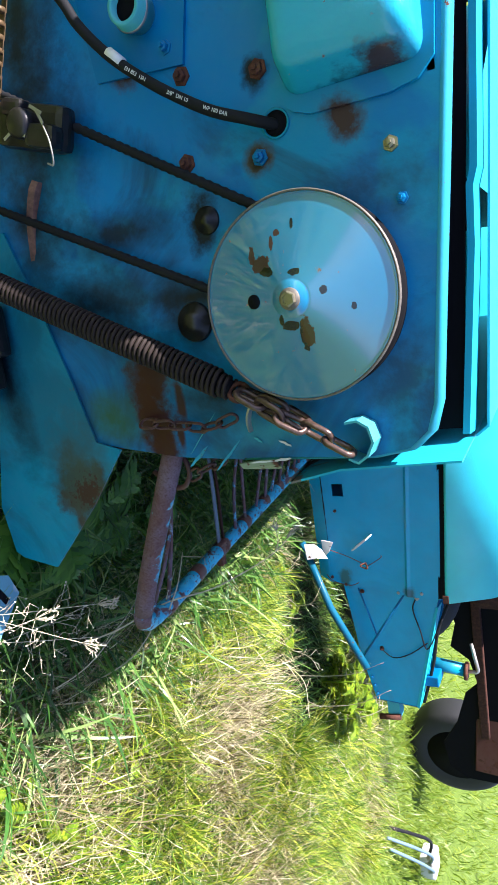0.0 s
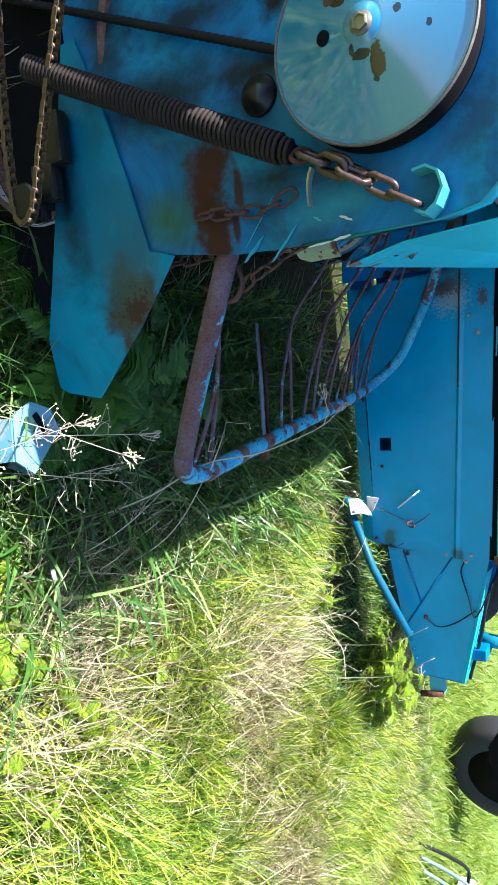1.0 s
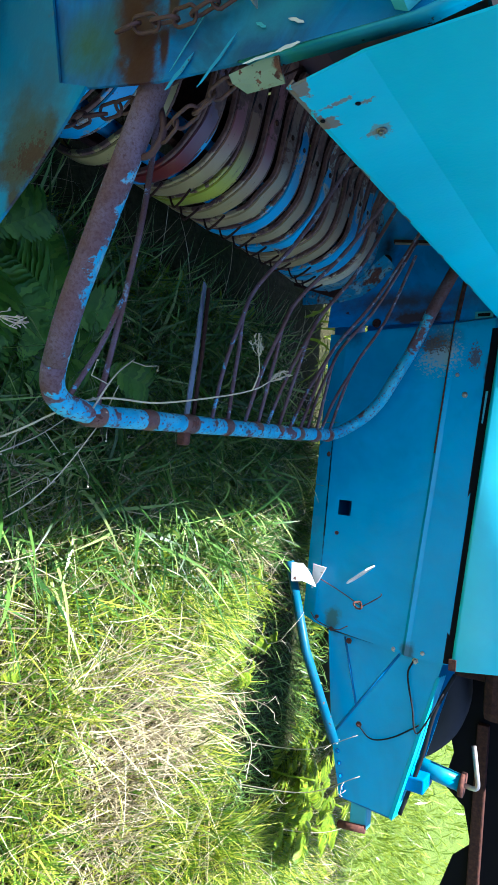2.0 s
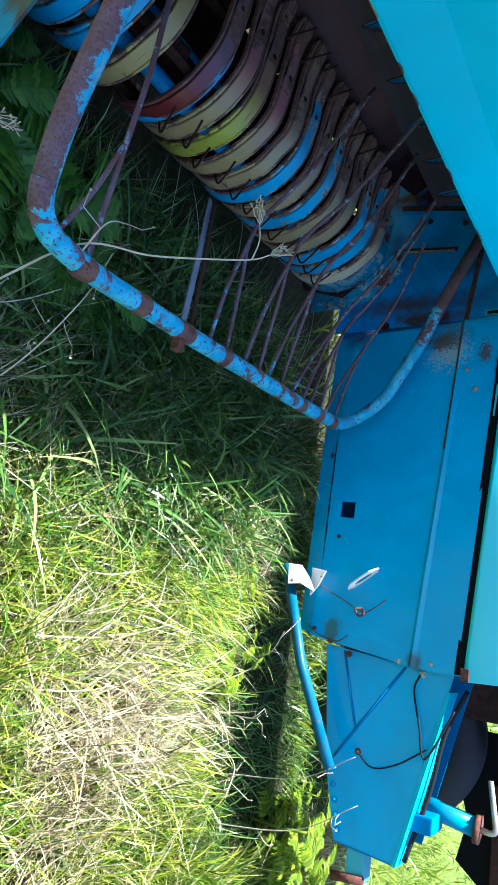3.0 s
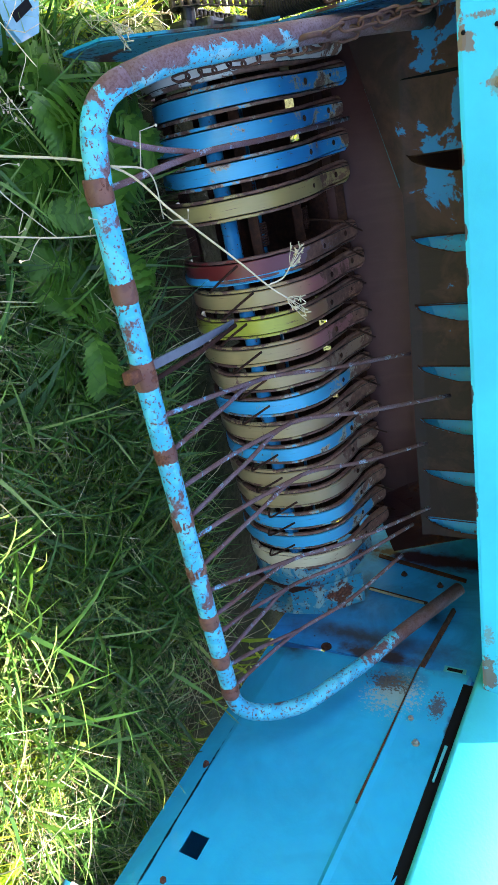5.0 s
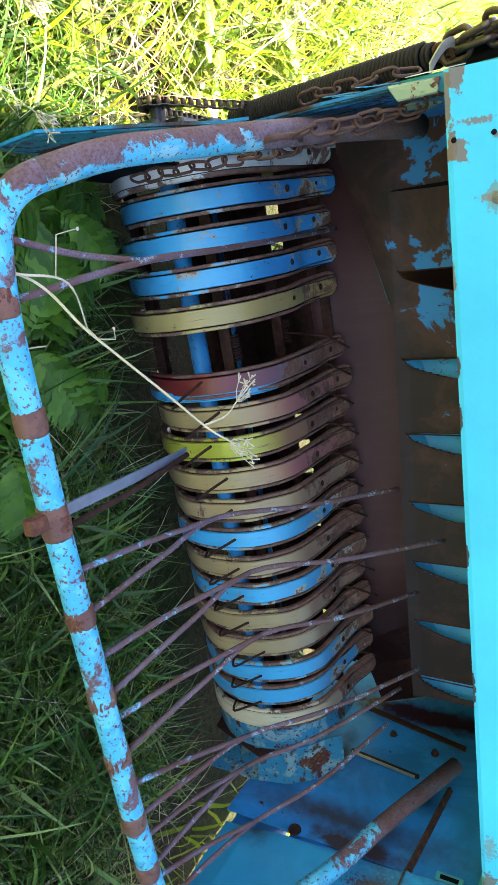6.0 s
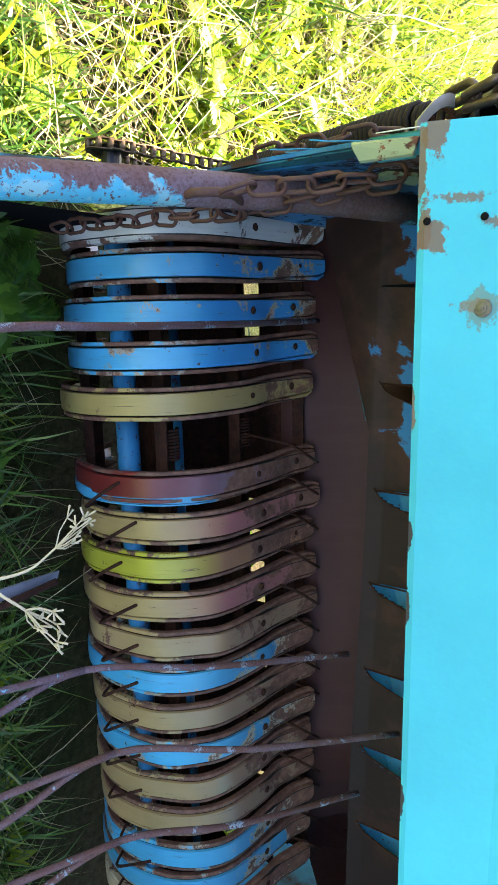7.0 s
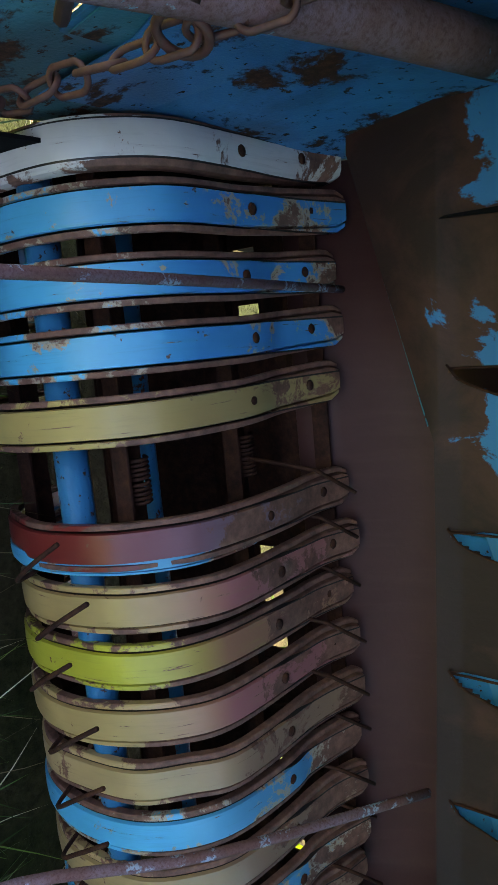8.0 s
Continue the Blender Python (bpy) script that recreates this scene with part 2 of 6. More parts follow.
PALE = paint("pale_disc_paint", (0.004, 0.16, 0.29), rust=0.3, chips=0.68, gloss=0.12, dust=0.05, size=1.6, spec=0.6, bumpy=0.03, coat=1.0, sharp=True, stains=(
    (0.178, 0.742, 0.012, 0.016, STAIN), (0.19, 0.731, 0.014, 0.005, STAIN), (0.17, 0.75, 0.006, 0.012, GREASE_AND_SHADE), (0.212, 0.765, 0.005, 0.005, STAIN), (0.203, 0.758, 0.01, 0.003, STAIN), (0.22, 0.785, 0.007, 0.003, GREASE_AND_SHADE),
    (0.165, 0.786, 0.005, 0.008, GREASE_AND_SHADE), (0.09, 0.789, 0.024, 0.006, GREASE_AND_SHADE), (0.095, 0.793, 0.02, 0.009, STAIN), (0.105, 0.775, 0.006, 0.014, GREASE_AND_SHADE), (0.112, 0.764, 0.008, 0.004, GREASE_AND_SHADE), (0.14, 0.818, 0.007, 0.005, GREASE_AND_SHADE), (0.118, 0.85, 0.006, 0.004, GREASE_AND_SHADE)))
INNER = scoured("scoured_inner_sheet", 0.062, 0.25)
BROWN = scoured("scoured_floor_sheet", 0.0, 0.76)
RED_SHEET = paint("worn_red_brown_sheet", (0.03, 0.009, 0.008), rust=0.4, chips=0.64, dim=0.5, grime=0.4)
RUST = rusty("rust", 0.85)
DARK = rusty("dark_rust", 0.4)
PIPE = paint("pipe_blue_paint", (0.025, 0.37, 0.55), second=(0.06, 0.42, 0.55), rust=0.43, chips=0.56, size=4.0, dim=0.9, dust=0.2, mauve=True, bare=((1, -0.17, 0.14, 0.3), (0, 1.215, 1.19, 0.2)))
ARM_BLUE = paint("arm_flaked_blue_paint", (0.03, 0.34, 0.48), second=(0.14, 0.36, 0.42), rust=0.38, chips=0.575, size=5.0, dim=1.0, mauve=True, bare=((1, -0.15, -0.09, 0.24), ((1, 0.105, 0), 1.157, 1.128, 0.3)))
ARM_BROWN = paint("arm_brown_rust", (0.06, 0.17, 0.2), second=(0.105, 0.062, 0.06), rust=0.5, chips=0.58, size=2.4, dim=0.7)
INNER_TEAL = paint("inner_teal_dark", (0.014, 0.18, 0.24), rust=0.46, chips=0.6, dim=0.7, grime=0.55, size=2.2)
BAR_BLUE = paint("bar_blue_paint", (0.004, 0.095, 0.16), rust=0.34, chips=0.64, size=1.8)
PIPE_DEEP = paint("deep_blue_paint", (0.01, 0.25, 0.52), rust=0.36, chips=0.62, size=5.0)
RUBBER = plain("rubber", (0.01, 0.01, 0.011), 0.7)
RUBBER.node_tree.nodes["Principled BSDF"].inputs["Specular IOR Level"].default_value = 0.15
TYRE = plain("tyre_rubber", (0.012, 0.012, 0.014), 0.75)
# black: holes and hollows get their shade as colour; some parts wear it too
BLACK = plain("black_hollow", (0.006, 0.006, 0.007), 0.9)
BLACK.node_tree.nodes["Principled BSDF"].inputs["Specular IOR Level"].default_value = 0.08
STEEL = plain("worn_steel", (0.4, 0.38, 0.34), 0.4, 0.7)

TEAL_LIGHT = paint("light_teal_paint", (0.06, 0.36, 0.4), rust=0.32, chips=0.68, size=2.0)
COVER_BLUE = paint("gearbox_blue_paint", (0.015, 0.34, 0.48), rust=0.33, chips=0.66, gloss=0.2, size=1.3, spec=0.6, stains=((0.345, 0.87, 0.025, 0.07, GREASE_AND_SHADE), (0.36, 0.9, 0.02, 0.03, STAIN)))
TINE_PAINT = paint("flaked_tine_paint", (0.12, 0.42, 0.58), rust=0.57, chips=0.53, size=8.0, mauve=True, bare=((1, -0.32, -0.2, 0.12),))
TINE_RUST = paint("tine_rust", (0.22, 0.3, 0.38), rust=0.6, chips=0.52, size=9.0, mauve=True)
WELD = paint("weld_rust", (0.16, 0.075, 0.055), second=(0.11, 0.05, 0.04), rust=0.45, chips=0.6, size=4.0)
GREYBAR = plain("grey_bar", (0.15, 0.17, 0.21), 0.6, 0.1, 0.4)
RUST_PALE = plain("worn_link_steel", (0.13, 0.08, 0.06), 0.3, 0.45, 0.7, 160)
LINK_RUST = plain("link_rust", (0.08, 0.027, 0.018), 0.7, 0.0, 0.6, 130)
SHAFT_BLUE = paint("reel_tube_paint", (0.006, 0.17, 0.36), rust=0.4, chips=0.6, size=2.5, dim=0.7)
NUT = plain("weathered_nut", (0.16, 0.14, 0.11), 0.55, 0.3, 0.5, 200)
CHAIN_RUST = plain("ochre_rust", (0.13, 0.08, 0.035), 0.5, 0.3, 0.6, 150)
SHOE_BLUE = paint("shoe_blue_paint", (0.13, 0.33, 0.4), second=(0.3, 0.36, 0.36), rust=0.36, chips=0.64, size=2.0)
GREASY = plain("greasy_cast_iron", (0.016, 0.014, 0.013), 0.35, 0.2, 0.5, 90)
SPRING = plain("spring_steel", (0.026, 0.018, 0.014), 0.75, 0.0, 0.5, 60)
BRASS = plain("zinc_yellow", (0.28, 0.25, 0.16), 0.35, 0.7)
SPRING.node_tree.nodes["Principled BSDF"].inputs["Specular IOR Level"].default_value = 0.2
LETTER = plain("white_print", (0.6, 0.6, 0.58), 0.7)

# ---- mesh helpers ----


def mesh_of(name, verts, faces, mat, smooth=False):
    me = bpy.data.meshes.new(name)
    me.from_pydata([tuple(v) for v in verts], [], faces)
    me.materials.append(mat)
    if smooth:
        me.polygons.foreach_set("use_smooth", [True] * len(me.polygons))
    me.update()
    return me


def part(name, data, parent=None, label="", at=None):
    """Links a mesh as one object, under a thing or part if one is given."""
    ob = new(name, data)
    if at is not None:
        ob.matrix_basis = at
    if parent is not None:
        ob.parent = parent
    if label:
        tagged(ob, label)
    return ob


def thing(name, label, category, group="", kind="", at=(0, 0, 0)):
    ob = new(name)
    ob.empty_display_size = 0.05
    ob.location = at
    return tagged(ob, label, category, group, kind)


def from_bm(name, bm, mat, smooth=False):
    me = bpy.data.meshes.new(name)
    bmesh.ops.recalc_face_normals(bm, faces=bm.faces)
    bm.to_mesh(me)
    bm.free()
    me.materials.append(mat)
    if smooth:
        me.polygons.foreach_set("use_smooth", [True] * len(me.polygons))
    return me


def sheet(name, outline, mat, thick=0.004, axis="x", at=0.0, dents=0.0, cut=0.05, bevel=0.0):
    """A flat sheet of metal: an outline of two coordinates, thickened along axis from at towards plus."""
    bm = bmesh.new()
    place = {"x": lambda a, b, d: (d, a, b), "y": lambda a, b, d: (a, d, b), "z": lambda a, b, d: (a, b, d)}[axis]
    vs = [bm.verts.new(place(a, b, at)) for a, b in outline]
    f = bm.faces.new(vs)
    r = bmesh.ops.extrude_face_region(bm, geom=[f])
    step = {"x": (thick, 0, 0), "y": (0, thick, 0), "z": (0, 0, thick)}[axis]
    bmesh.ops.translate(bm, vec=step, verts=[v for v in r["geom"] if isinstance(v, bmesh.types.BMVert)])
    if bevel:
        bmesh.ops.bevel(bm, geom=bm.edges[:], offset=bevel, segments=2, affect="EDGES", profile=0.6)
    return from_bm(name, bm, mat)


def rail(points, closed=False):
    """Frames along a line of points: place, two directions across it."""
    p = [Vector(q) for q in points]
    n = len(p)
    out, up = [], None
    for i in range(n):
        a, b = p[i - 1] if (i or closed) else p[0], p[(i + 1) % n] if (i < n - 1 or closed) else p[-1]
        d = (b - a).normalized()
        if up is None:
            up = Vector((0, 0, 1)) if abs(d.z) < 0.9 else Vector((0, 1, 0))
        u = (up - d * up.dot(d)).normalized()
        up = u
        out.append((p[i], u, d.cross(u)))
    return out


def tube(name, points, radius, mat, seg=10, closed=False, caps=True, flat=1.0):
    verts, faces = [], []
    fr = rail(points, closed)
    rad = radius if isinstance(radius, (list, tuple)) else [radius] * len(fr)
    for (c, u, v), r in zip(fr, rad):
        for k in range(seg):
            a = 2 * math.pi * k / seg
            verts.append(c + u * (r * math.cos(a)) + v * (r * flat * math.sin(a)))
    n = len(fr)
    for i in range(n if closed else n - 1):
        for k in range(seg):
            a, b = i * seg + k, i * seg + (k + 1) % seg
            c, d = ((i + 1) % n) * seg + (k + 1) % seg, ((i + 1) % n) * seg + k
            faces.append((a, b, c, d))
    if caps and not closed:
        faces += [tuple(range(seg))[::-1], tuple(range((n - 1) * seg, n * seg))]
    return mesh_of(name, verts, faces, mat, True)


def curve_points(points, steps=8):
    """A smooth line through the points."""
    p = [Vector(q) for q in points]
    p = [p[0] * 2 - p[1]] + p + [p[-1] * 2 - p[-2]]
    out = []
    for i in range(1, len(p) - 2):
        for s in range(steps):
            t = s / steps
            a, b, c, d = p[i - 1], p[i], p[i + 1], p[i + 2]
            out.append(0.5 * ((2 * b) + (c - a) * t + (2 * a - 5 * b + 4 * c - d) * t * t + (3 * b - a - 3 * c + d) * t ** 3))
    return out + [p[-2]]


def rounded(points, radius, steps=6):
    """The line through the points, its corners rounded."""
    p = [Vector(q) for q in points]
    out = [p[0]]
    for a, b, c in zip(p, p[1:], p[2:]):
        d, e = (a - b), (c - b)
        r = min(radius, d.length * 0.49, e.length * 0.49)
        s, f = b + d.normalized() * r, b + e.normalized() * r
        for k in range(steps + 1):
            t = k / steps
            out.append(s * (1 - t) ** 2 + b * 2 * t * (1 - t) + f * t * t)
    return out + [p[-1]]


def block(name, size, mat, bevel=0.003, at=(0, 0, 0)):
    bm = bmesh.new()
    bmesh.ops.create_cube(bm, size=1.0)
    bmesh.ops.scale(bm, vec=size, verts=bm.verts)
    bmesh.ops.translate(bm, vec=at, verts=bm.verts)
    if bevel:
        bmesh.ops.bevel(bm, geom=bm.edges[:], offset=bevel, segments=2, affect="EDGES", profile=0.6)
    return from_bm(name, bm, mat)


def lathe(name, profile, mat, seg=48, smooth=True, ends=True):
    """A turned shape about the x axis: profile of (x, radius)."""
    verts, faces = [], []
    for x, r in profile:
        for k in range(seg):
            a = 2 * math.pi * k / seg
            verts.append((x, r * math.cos(a), r * math.sin(a)))
    for i in range(len(profile) - 1):
        for k in range(seg):
            a, b = i * seg + k, i * seg + (k + 1) % seg
            faces.append((a, b, b + seg, a + seg))
    if ends:
        faces += [tuple(range(seg))[::-1], tuple(range((len(profile) - 1) * seg, len(profile) * seg))]
    return mesh_of(name, verts, faces, mat, smooth)

# ---- ground ----
m, t, b = material("soil_and_thatch")
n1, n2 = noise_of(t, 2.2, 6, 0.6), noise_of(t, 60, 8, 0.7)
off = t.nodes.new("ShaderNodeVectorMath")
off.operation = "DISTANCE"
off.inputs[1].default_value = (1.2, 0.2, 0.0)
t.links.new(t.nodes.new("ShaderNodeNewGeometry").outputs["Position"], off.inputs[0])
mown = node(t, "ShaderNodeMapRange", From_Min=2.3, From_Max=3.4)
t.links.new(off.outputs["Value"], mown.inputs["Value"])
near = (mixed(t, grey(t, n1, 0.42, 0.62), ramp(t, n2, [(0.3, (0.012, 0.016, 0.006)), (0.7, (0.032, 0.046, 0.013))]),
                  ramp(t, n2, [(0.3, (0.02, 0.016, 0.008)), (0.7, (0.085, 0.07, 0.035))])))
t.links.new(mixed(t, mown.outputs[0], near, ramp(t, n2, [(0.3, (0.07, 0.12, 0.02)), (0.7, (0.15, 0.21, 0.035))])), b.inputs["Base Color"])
b.inputs["Roughness"].default_value = 0.95
b.inputs["Specular IOR Level"].default_value = 0.1
bump(t, b, n2, 0.8, 0.02)
SOIL = m


def ground_height(x, y):
    return 0.022 * noise.noise((x * 1.1, y * 1.1, 3.0)) + 0.008 * noise.noise((x * 6, y * 6, 1.0))


bm = bmesh.new()
lines = sorted({round(v, 3) for v in [-600, -200, -60, -20, -8, -5] + [i * 0.12 for i in range(-33, 67)] + [10, 14, 24, 60, 200, 600]})
grid = [[bm.verts.new((x, y, ground_height(x, y))) for x in lines] for y in lines]
for r0, r1 in zip(grid, grid[1:]):
    for i in range(len(lines) - 1):
        bm.faces.new((r0[i], r0[i + 1], r1[i + 1], r1[i]))
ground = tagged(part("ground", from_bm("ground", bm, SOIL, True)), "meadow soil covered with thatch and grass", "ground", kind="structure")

# ---- baler body: the outer side, the front plate and the throat ----
AX, BX = 1.10, 2.46           # planes of the outer pickup side and of the bale chamber's side
machine = thing("baler_body", "blue hay baler body of rusty painted sheet metal", "farm machine")


def strip(name, lines_, mat, smooth=False):
    """A sheet drawn through lines of points (each line the same number of points), 3 mm thick."""
    n = len(lines_[0])
    verts = [p for ln in lines_ for p in ln]
    faces = [(r * n + i, r * n + i + 1, (r + 1) * n + i + 1, (r + 1) * n + i) for r in range(len(lines_) - 1) for i in range(n - 1)]
    me = mesh_of(name, verts, faces, mat, smooth)
    bm_ = bmesh.new()
    bm_.from_mesh(me)
    bmesh.ops.recalc_face_normals(bm_, faces=bm_.faces)
    bmesh.ops.solidify(bm_, geom=bm_.faces[:], thickness=0.003)
    bpy.data.meshes.remove(me)
    return from_bm(name, bm_, mat, smooth)


def bent(me):
    """The outer sheets bend inwards a little towards their front."""
    bm_ = bmesh.new()
    bm_.from_mesh(me)
    for y in (0.12, 0.05, -0.02, -0.08):
        bmesh.ops.bisect_plane(bm_, geom=bm_.verts[:] + bm_.edges[:] + bm_.faces[:], plane_co=(0, y, 0), plane_no=(0, 1, 0))
    for v_ in bm_.verts:
        d_ = min(0.022, max(0.0, 0.11 * (0.12 - v_.co.y)))
        v_.co += Vector((d_, (v_.co.y + 0.15) * d_ / 0.8, (v_.co.z - 1.03) * d_ / 0.8))
    bm_.to_mesh(me)
    bm_.free()
    return me


side = part("side_panel", bent(sheet("side_panel", [(-0.068, 0.552), (-0.075, 0.664), (-0.075, 0.84), (-0.066, 0.885), (-0.045, 0.908), (-0.01, 0.919),
            (0.247, 0.946), (0.408, 0.962), (1.3, 1.05), (1.3, 0.5), (0.6, 0.27), (0.248, 0.275), (0.152, 0.345), (0.069, 0.369), (-0.038, 0.396),
            (-0.05, 0.447)], SIDE_BLUE, 0.004, "x", AX)), machine, "blue side panel with rust bleeding round its bolts")
# pale streaks along the panel's lower edge: chips, and grazing sun painted on
for y0, z0, y1, z1, w_, mat_ in ((-0.003, 0.622, -0.064, 0.571, 0.0008, TEAL_LIGHT), (-0.052, 0.602, -0.083, 0.567, 0.0032, BLUE_EDGE), (-0.045, 0.655, -0.09, 0.61, 0.0022, BLUE_EDGE), (-0.079, 0.664, -0.077, 0.7, 0.0016, WHITE), (-0.077, 0.7, -0.074, 0.727, 0.0022, WHITE), (-0.048, 0.712, -0.057, 0.73, 0.002, WHITE), (-0.042, 0.676, -0.05, 0.688, 0.002, TEAL_LIGHT)):
    d_ = Vector((y1 - y0, z1 - z0)).normalized().orthogonal() * w_
    c_ = [(y0 + (y1 - y0) * u + d_.x * g, z0 + (z1 - z0) * u + d_.y * g) for u, g in ((0.0, 0.2), (0.2, 0.8), (0.42, 0.55), (0.63, 1.0), (0.85, 0.6), (1.0, 0.25), (0.9, -0.6), (0.7, -0.45), (0.45, -1.0), (0.2, -0.5))]
    part("pale_streak", bent(sheet("pale_streak", c_, mat_, 0.0008, "x", AX - 0.0032)), machine, "pale streak painted for grazing sun on chipped paint")
# folded top edge, which catches the sun, and the folded front edge
edge = [(-0.075, 0.66), (-0.077, 0.84), (-0.068, 0.887), (-0.046, 0.911), (-0.01, 0.922), (0.247, 0.949), (0.408, 0.965), (1.3, 1.053)]
part("edge_fold", bent(strip("edge_fold", [[(AX - 0.001, y, z - 0.004) for y, z in edge], [(AX + 0.002, y - 0.001, z + 0.003) for y, z in edge],
     [(AX + 0.008, y, z + 0.006) for y, z in edge], [(AX + 0.02, y, z + 0.005) for y, z in edge]], BLUE_EDGE, True)), machine, "sunlit folded edge of the side panel")
divider = part("crop_divider", bent(sheet("crop_divider", [(-0.052, 0.449), (-0.144, 0.374), (-0.252, 0.268), (-0.238, 0.195), (-0.228, 0.178), (-0.145, 0.165), (0.04, 0.213), (0.13, 0.232), (0.3, 0.272),
               (0.3, 0.3), (0.152, 0.352), (0.069, 0.377), (-0.038, 0.404)], TEAL, 0.004, "x", AX - 0.006)), machine, "teal divider plate with a rust stain at its corner")
part("divider_inside", bent(sheet("divider_inside", [(-0.055, 0.438), (-0.142, 0.37), (-0.246, 0.266), (-0.232, 0.19), (-0.14, 0.172), (0.1, 0.23), (0.1, 0.36), (0.068, 0.368), (-0.042, 0.396)], INNER_TEAL, 0.0015, "x", AX - 0.0016)), machine, "dark teal and rusty inner face of the divider")
part("side_inside", bent(sheet("side_inside", [(-0.066, 0.555), (-0.07, 0.7), (0.25, 0.7), (0.25, 0.41), (-0.034, 0.4), (-0.046, 0.45)], INNER_TEAL, 0.0012, "x", AX + 0.0045)), machine, "dark teal and rusty inner face of the side panel")
# black sheet put in as the shade below the divider
part("under_shade", sheet("under_shade", [(-0.1, 0.07), (0.7, 0.07), (0.7, 0.3), (0.25, 0.3), (0.1, 0.26), (-0.1, 0.18)], BLACK, 0.004, "x", AX + 0.03), machine, "black sheet added for the shade under the divider")
EDGE_ = [(x_, -0.057 + 0.093 * (x_ - 1.7), 0.704 + 0.002 * (x_ - 1.7)) for x_ in (1.128, 1.25, 1.75, 2.47)]
front = part("front_plate", strip("front_plate", [[(x, y + 0.008, z + 0.006) for x, y, z in EDGE_], [(x, y, z) for x, y, z in EDGE_], [(x, y - 0.001, z + 0.006) for x, y, z in EDGE_],
        [(x, y + 0.016, z + 0.08) for x, y, z in EDGE_], [(x, y + 0.024, 0.94 + 0.018 * (x - 1.128)) for x, y, z in EDGE_]], PLATE_CYAN), machine,
        "bright cyan front plate, rusty along its edge")
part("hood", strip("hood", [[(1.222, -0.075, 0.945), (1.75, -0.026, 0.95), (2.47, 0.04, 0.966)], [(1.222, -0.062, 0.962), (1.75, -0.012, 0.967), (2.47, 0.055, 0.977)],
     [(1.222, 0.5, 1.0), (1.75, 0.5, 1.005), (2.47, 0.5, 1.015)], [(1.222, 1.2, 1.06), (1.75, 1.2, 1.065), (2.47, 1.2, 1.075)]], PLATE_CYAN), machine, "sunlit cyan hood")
# added black sheet: the gap's shade put in as colour
part("gap_shade", sheet("gap_shade", [(1.128, -0.06), (1.23, -0.06), (1.23, 1.2), (1.106, 1.2), (1.106, 0.13)], BLACK, 0.003, "z", 0.885), machine, "black sheet added for the shade in the gap behind the side panel")
# a worn tab folded off the plate's end, where the chains hook in
tab = part("corner_tab", strip("corner_tab", [[(1.127, -0.079, 0.634), (1.127, -0.07, 0.692)], [(1.131, -0.086, 0.637), (1.131, -0.08, 0.692)],
     [(1.145, -0.09, 0.647), (1.145, -0.09, 0.692)]], OLIVE), machine, "worn olive corner tab")
part("tab_lip", strip("tab_lip", [[(1.135, -0.012, 0.626), (1.135, 0.03, 0.652)], [(1.137, -0.03, 0.647), (1.137, -0.004, 0.677)]], OLIVE), tab)
part("tab_web", strip("tab_web", [[(1.133, -0.075, 0.642), (1.133, -0.07, 0.692)], [(1.135, -0.03, 0.642), (1.135, -0.005, 0.692)]], ARM_BROWN), tab, "rusty web of the tab")
FACE = pose(0, 0, 0, 0, 0, 90) @ pose(0, 0, 0, 0, 180, 0)
nut = part("plate_nut", lathe("plate_nut", [(0.0, 0.014), (0.0012, 0.0138), (0.0016, 0.0085), (0.007, 0.0085), (0.0078, 0.006), (0.0078, 0.004), (0.011, 0.0038), (0.0112, 0.0003)], NUT, 6, False), machine, "worn steel nut", Matrix.Translation((1.262, -0.0895, 0.753)) @ FACE @ Matrix.Scale(0.45, 4))
part("washer", lathe("washer", [(0.0, 0.0155), (0.001, 0.015), (0.0012, 0.0005)], NUT, 20), nut)
for x, z in ((1.198, 0.711), (1.196, 0.751)):
    part("hole", lathe("hole", [(0.0, 0.003), (0.0006, 0.003), (0.0007, 0.0005)], BLACK, 10), machine, "", Matrix.Translation((x, -0.1055 + 0.23 * (z - 0.71), z)) @ FACE)

# upper sheet of the throat, with pointed slots for the packer fingers
slots = [1.345, 1.501, 1.643, 1.78, 1.907, 2.04, 2.176]


def in_slot(x, z):
    h = z - 0.533
    return any(0 <= x - q <= 0.04 * math.sqrt(min(1.0, max(0.0, h) / 0.09)) - 0.003 for q in slots)


gx = np.linspace(1.106, 2.228, 300)
gz = np.concatenate([np.linspace(0.522, 0.72, 60), [0.8, 0.94]])
def sheet_foot(x):
    """Height of the sheet's lower edge: cut at a slant next to the outer side."""
    return 0.522 - 0.098 * min(1.0, max(0.0, (1.415 - x) / 0.29))


vv = [(x, 0.271 + 0.004 * math.sin(x * 9) - 0.25 * max(0, 0.545 - z) + 0.35 * (0.522 - sheet_foot(x)) * (r == 0), sheet_foot(x) if r == 0 else z) for r, z in enumerate(gz) for x in gx]
ff = []
for r in range(len(gz) - 1):
    for i in range(len(gx) - 1):
        if gz[r] < 0.71 and in_slot(0.5 * (gx[i] + gx[i + 1]), 0.5 * (gz[r] + gz[r + 1])):
            continue
        a = r * len(gx) + i
        ff.append((a, a + 1, a + 1 + len(gx), a + len(gx)))
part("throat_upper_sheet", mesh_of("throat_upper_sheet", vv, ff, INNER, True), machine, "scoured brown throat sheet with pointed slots")
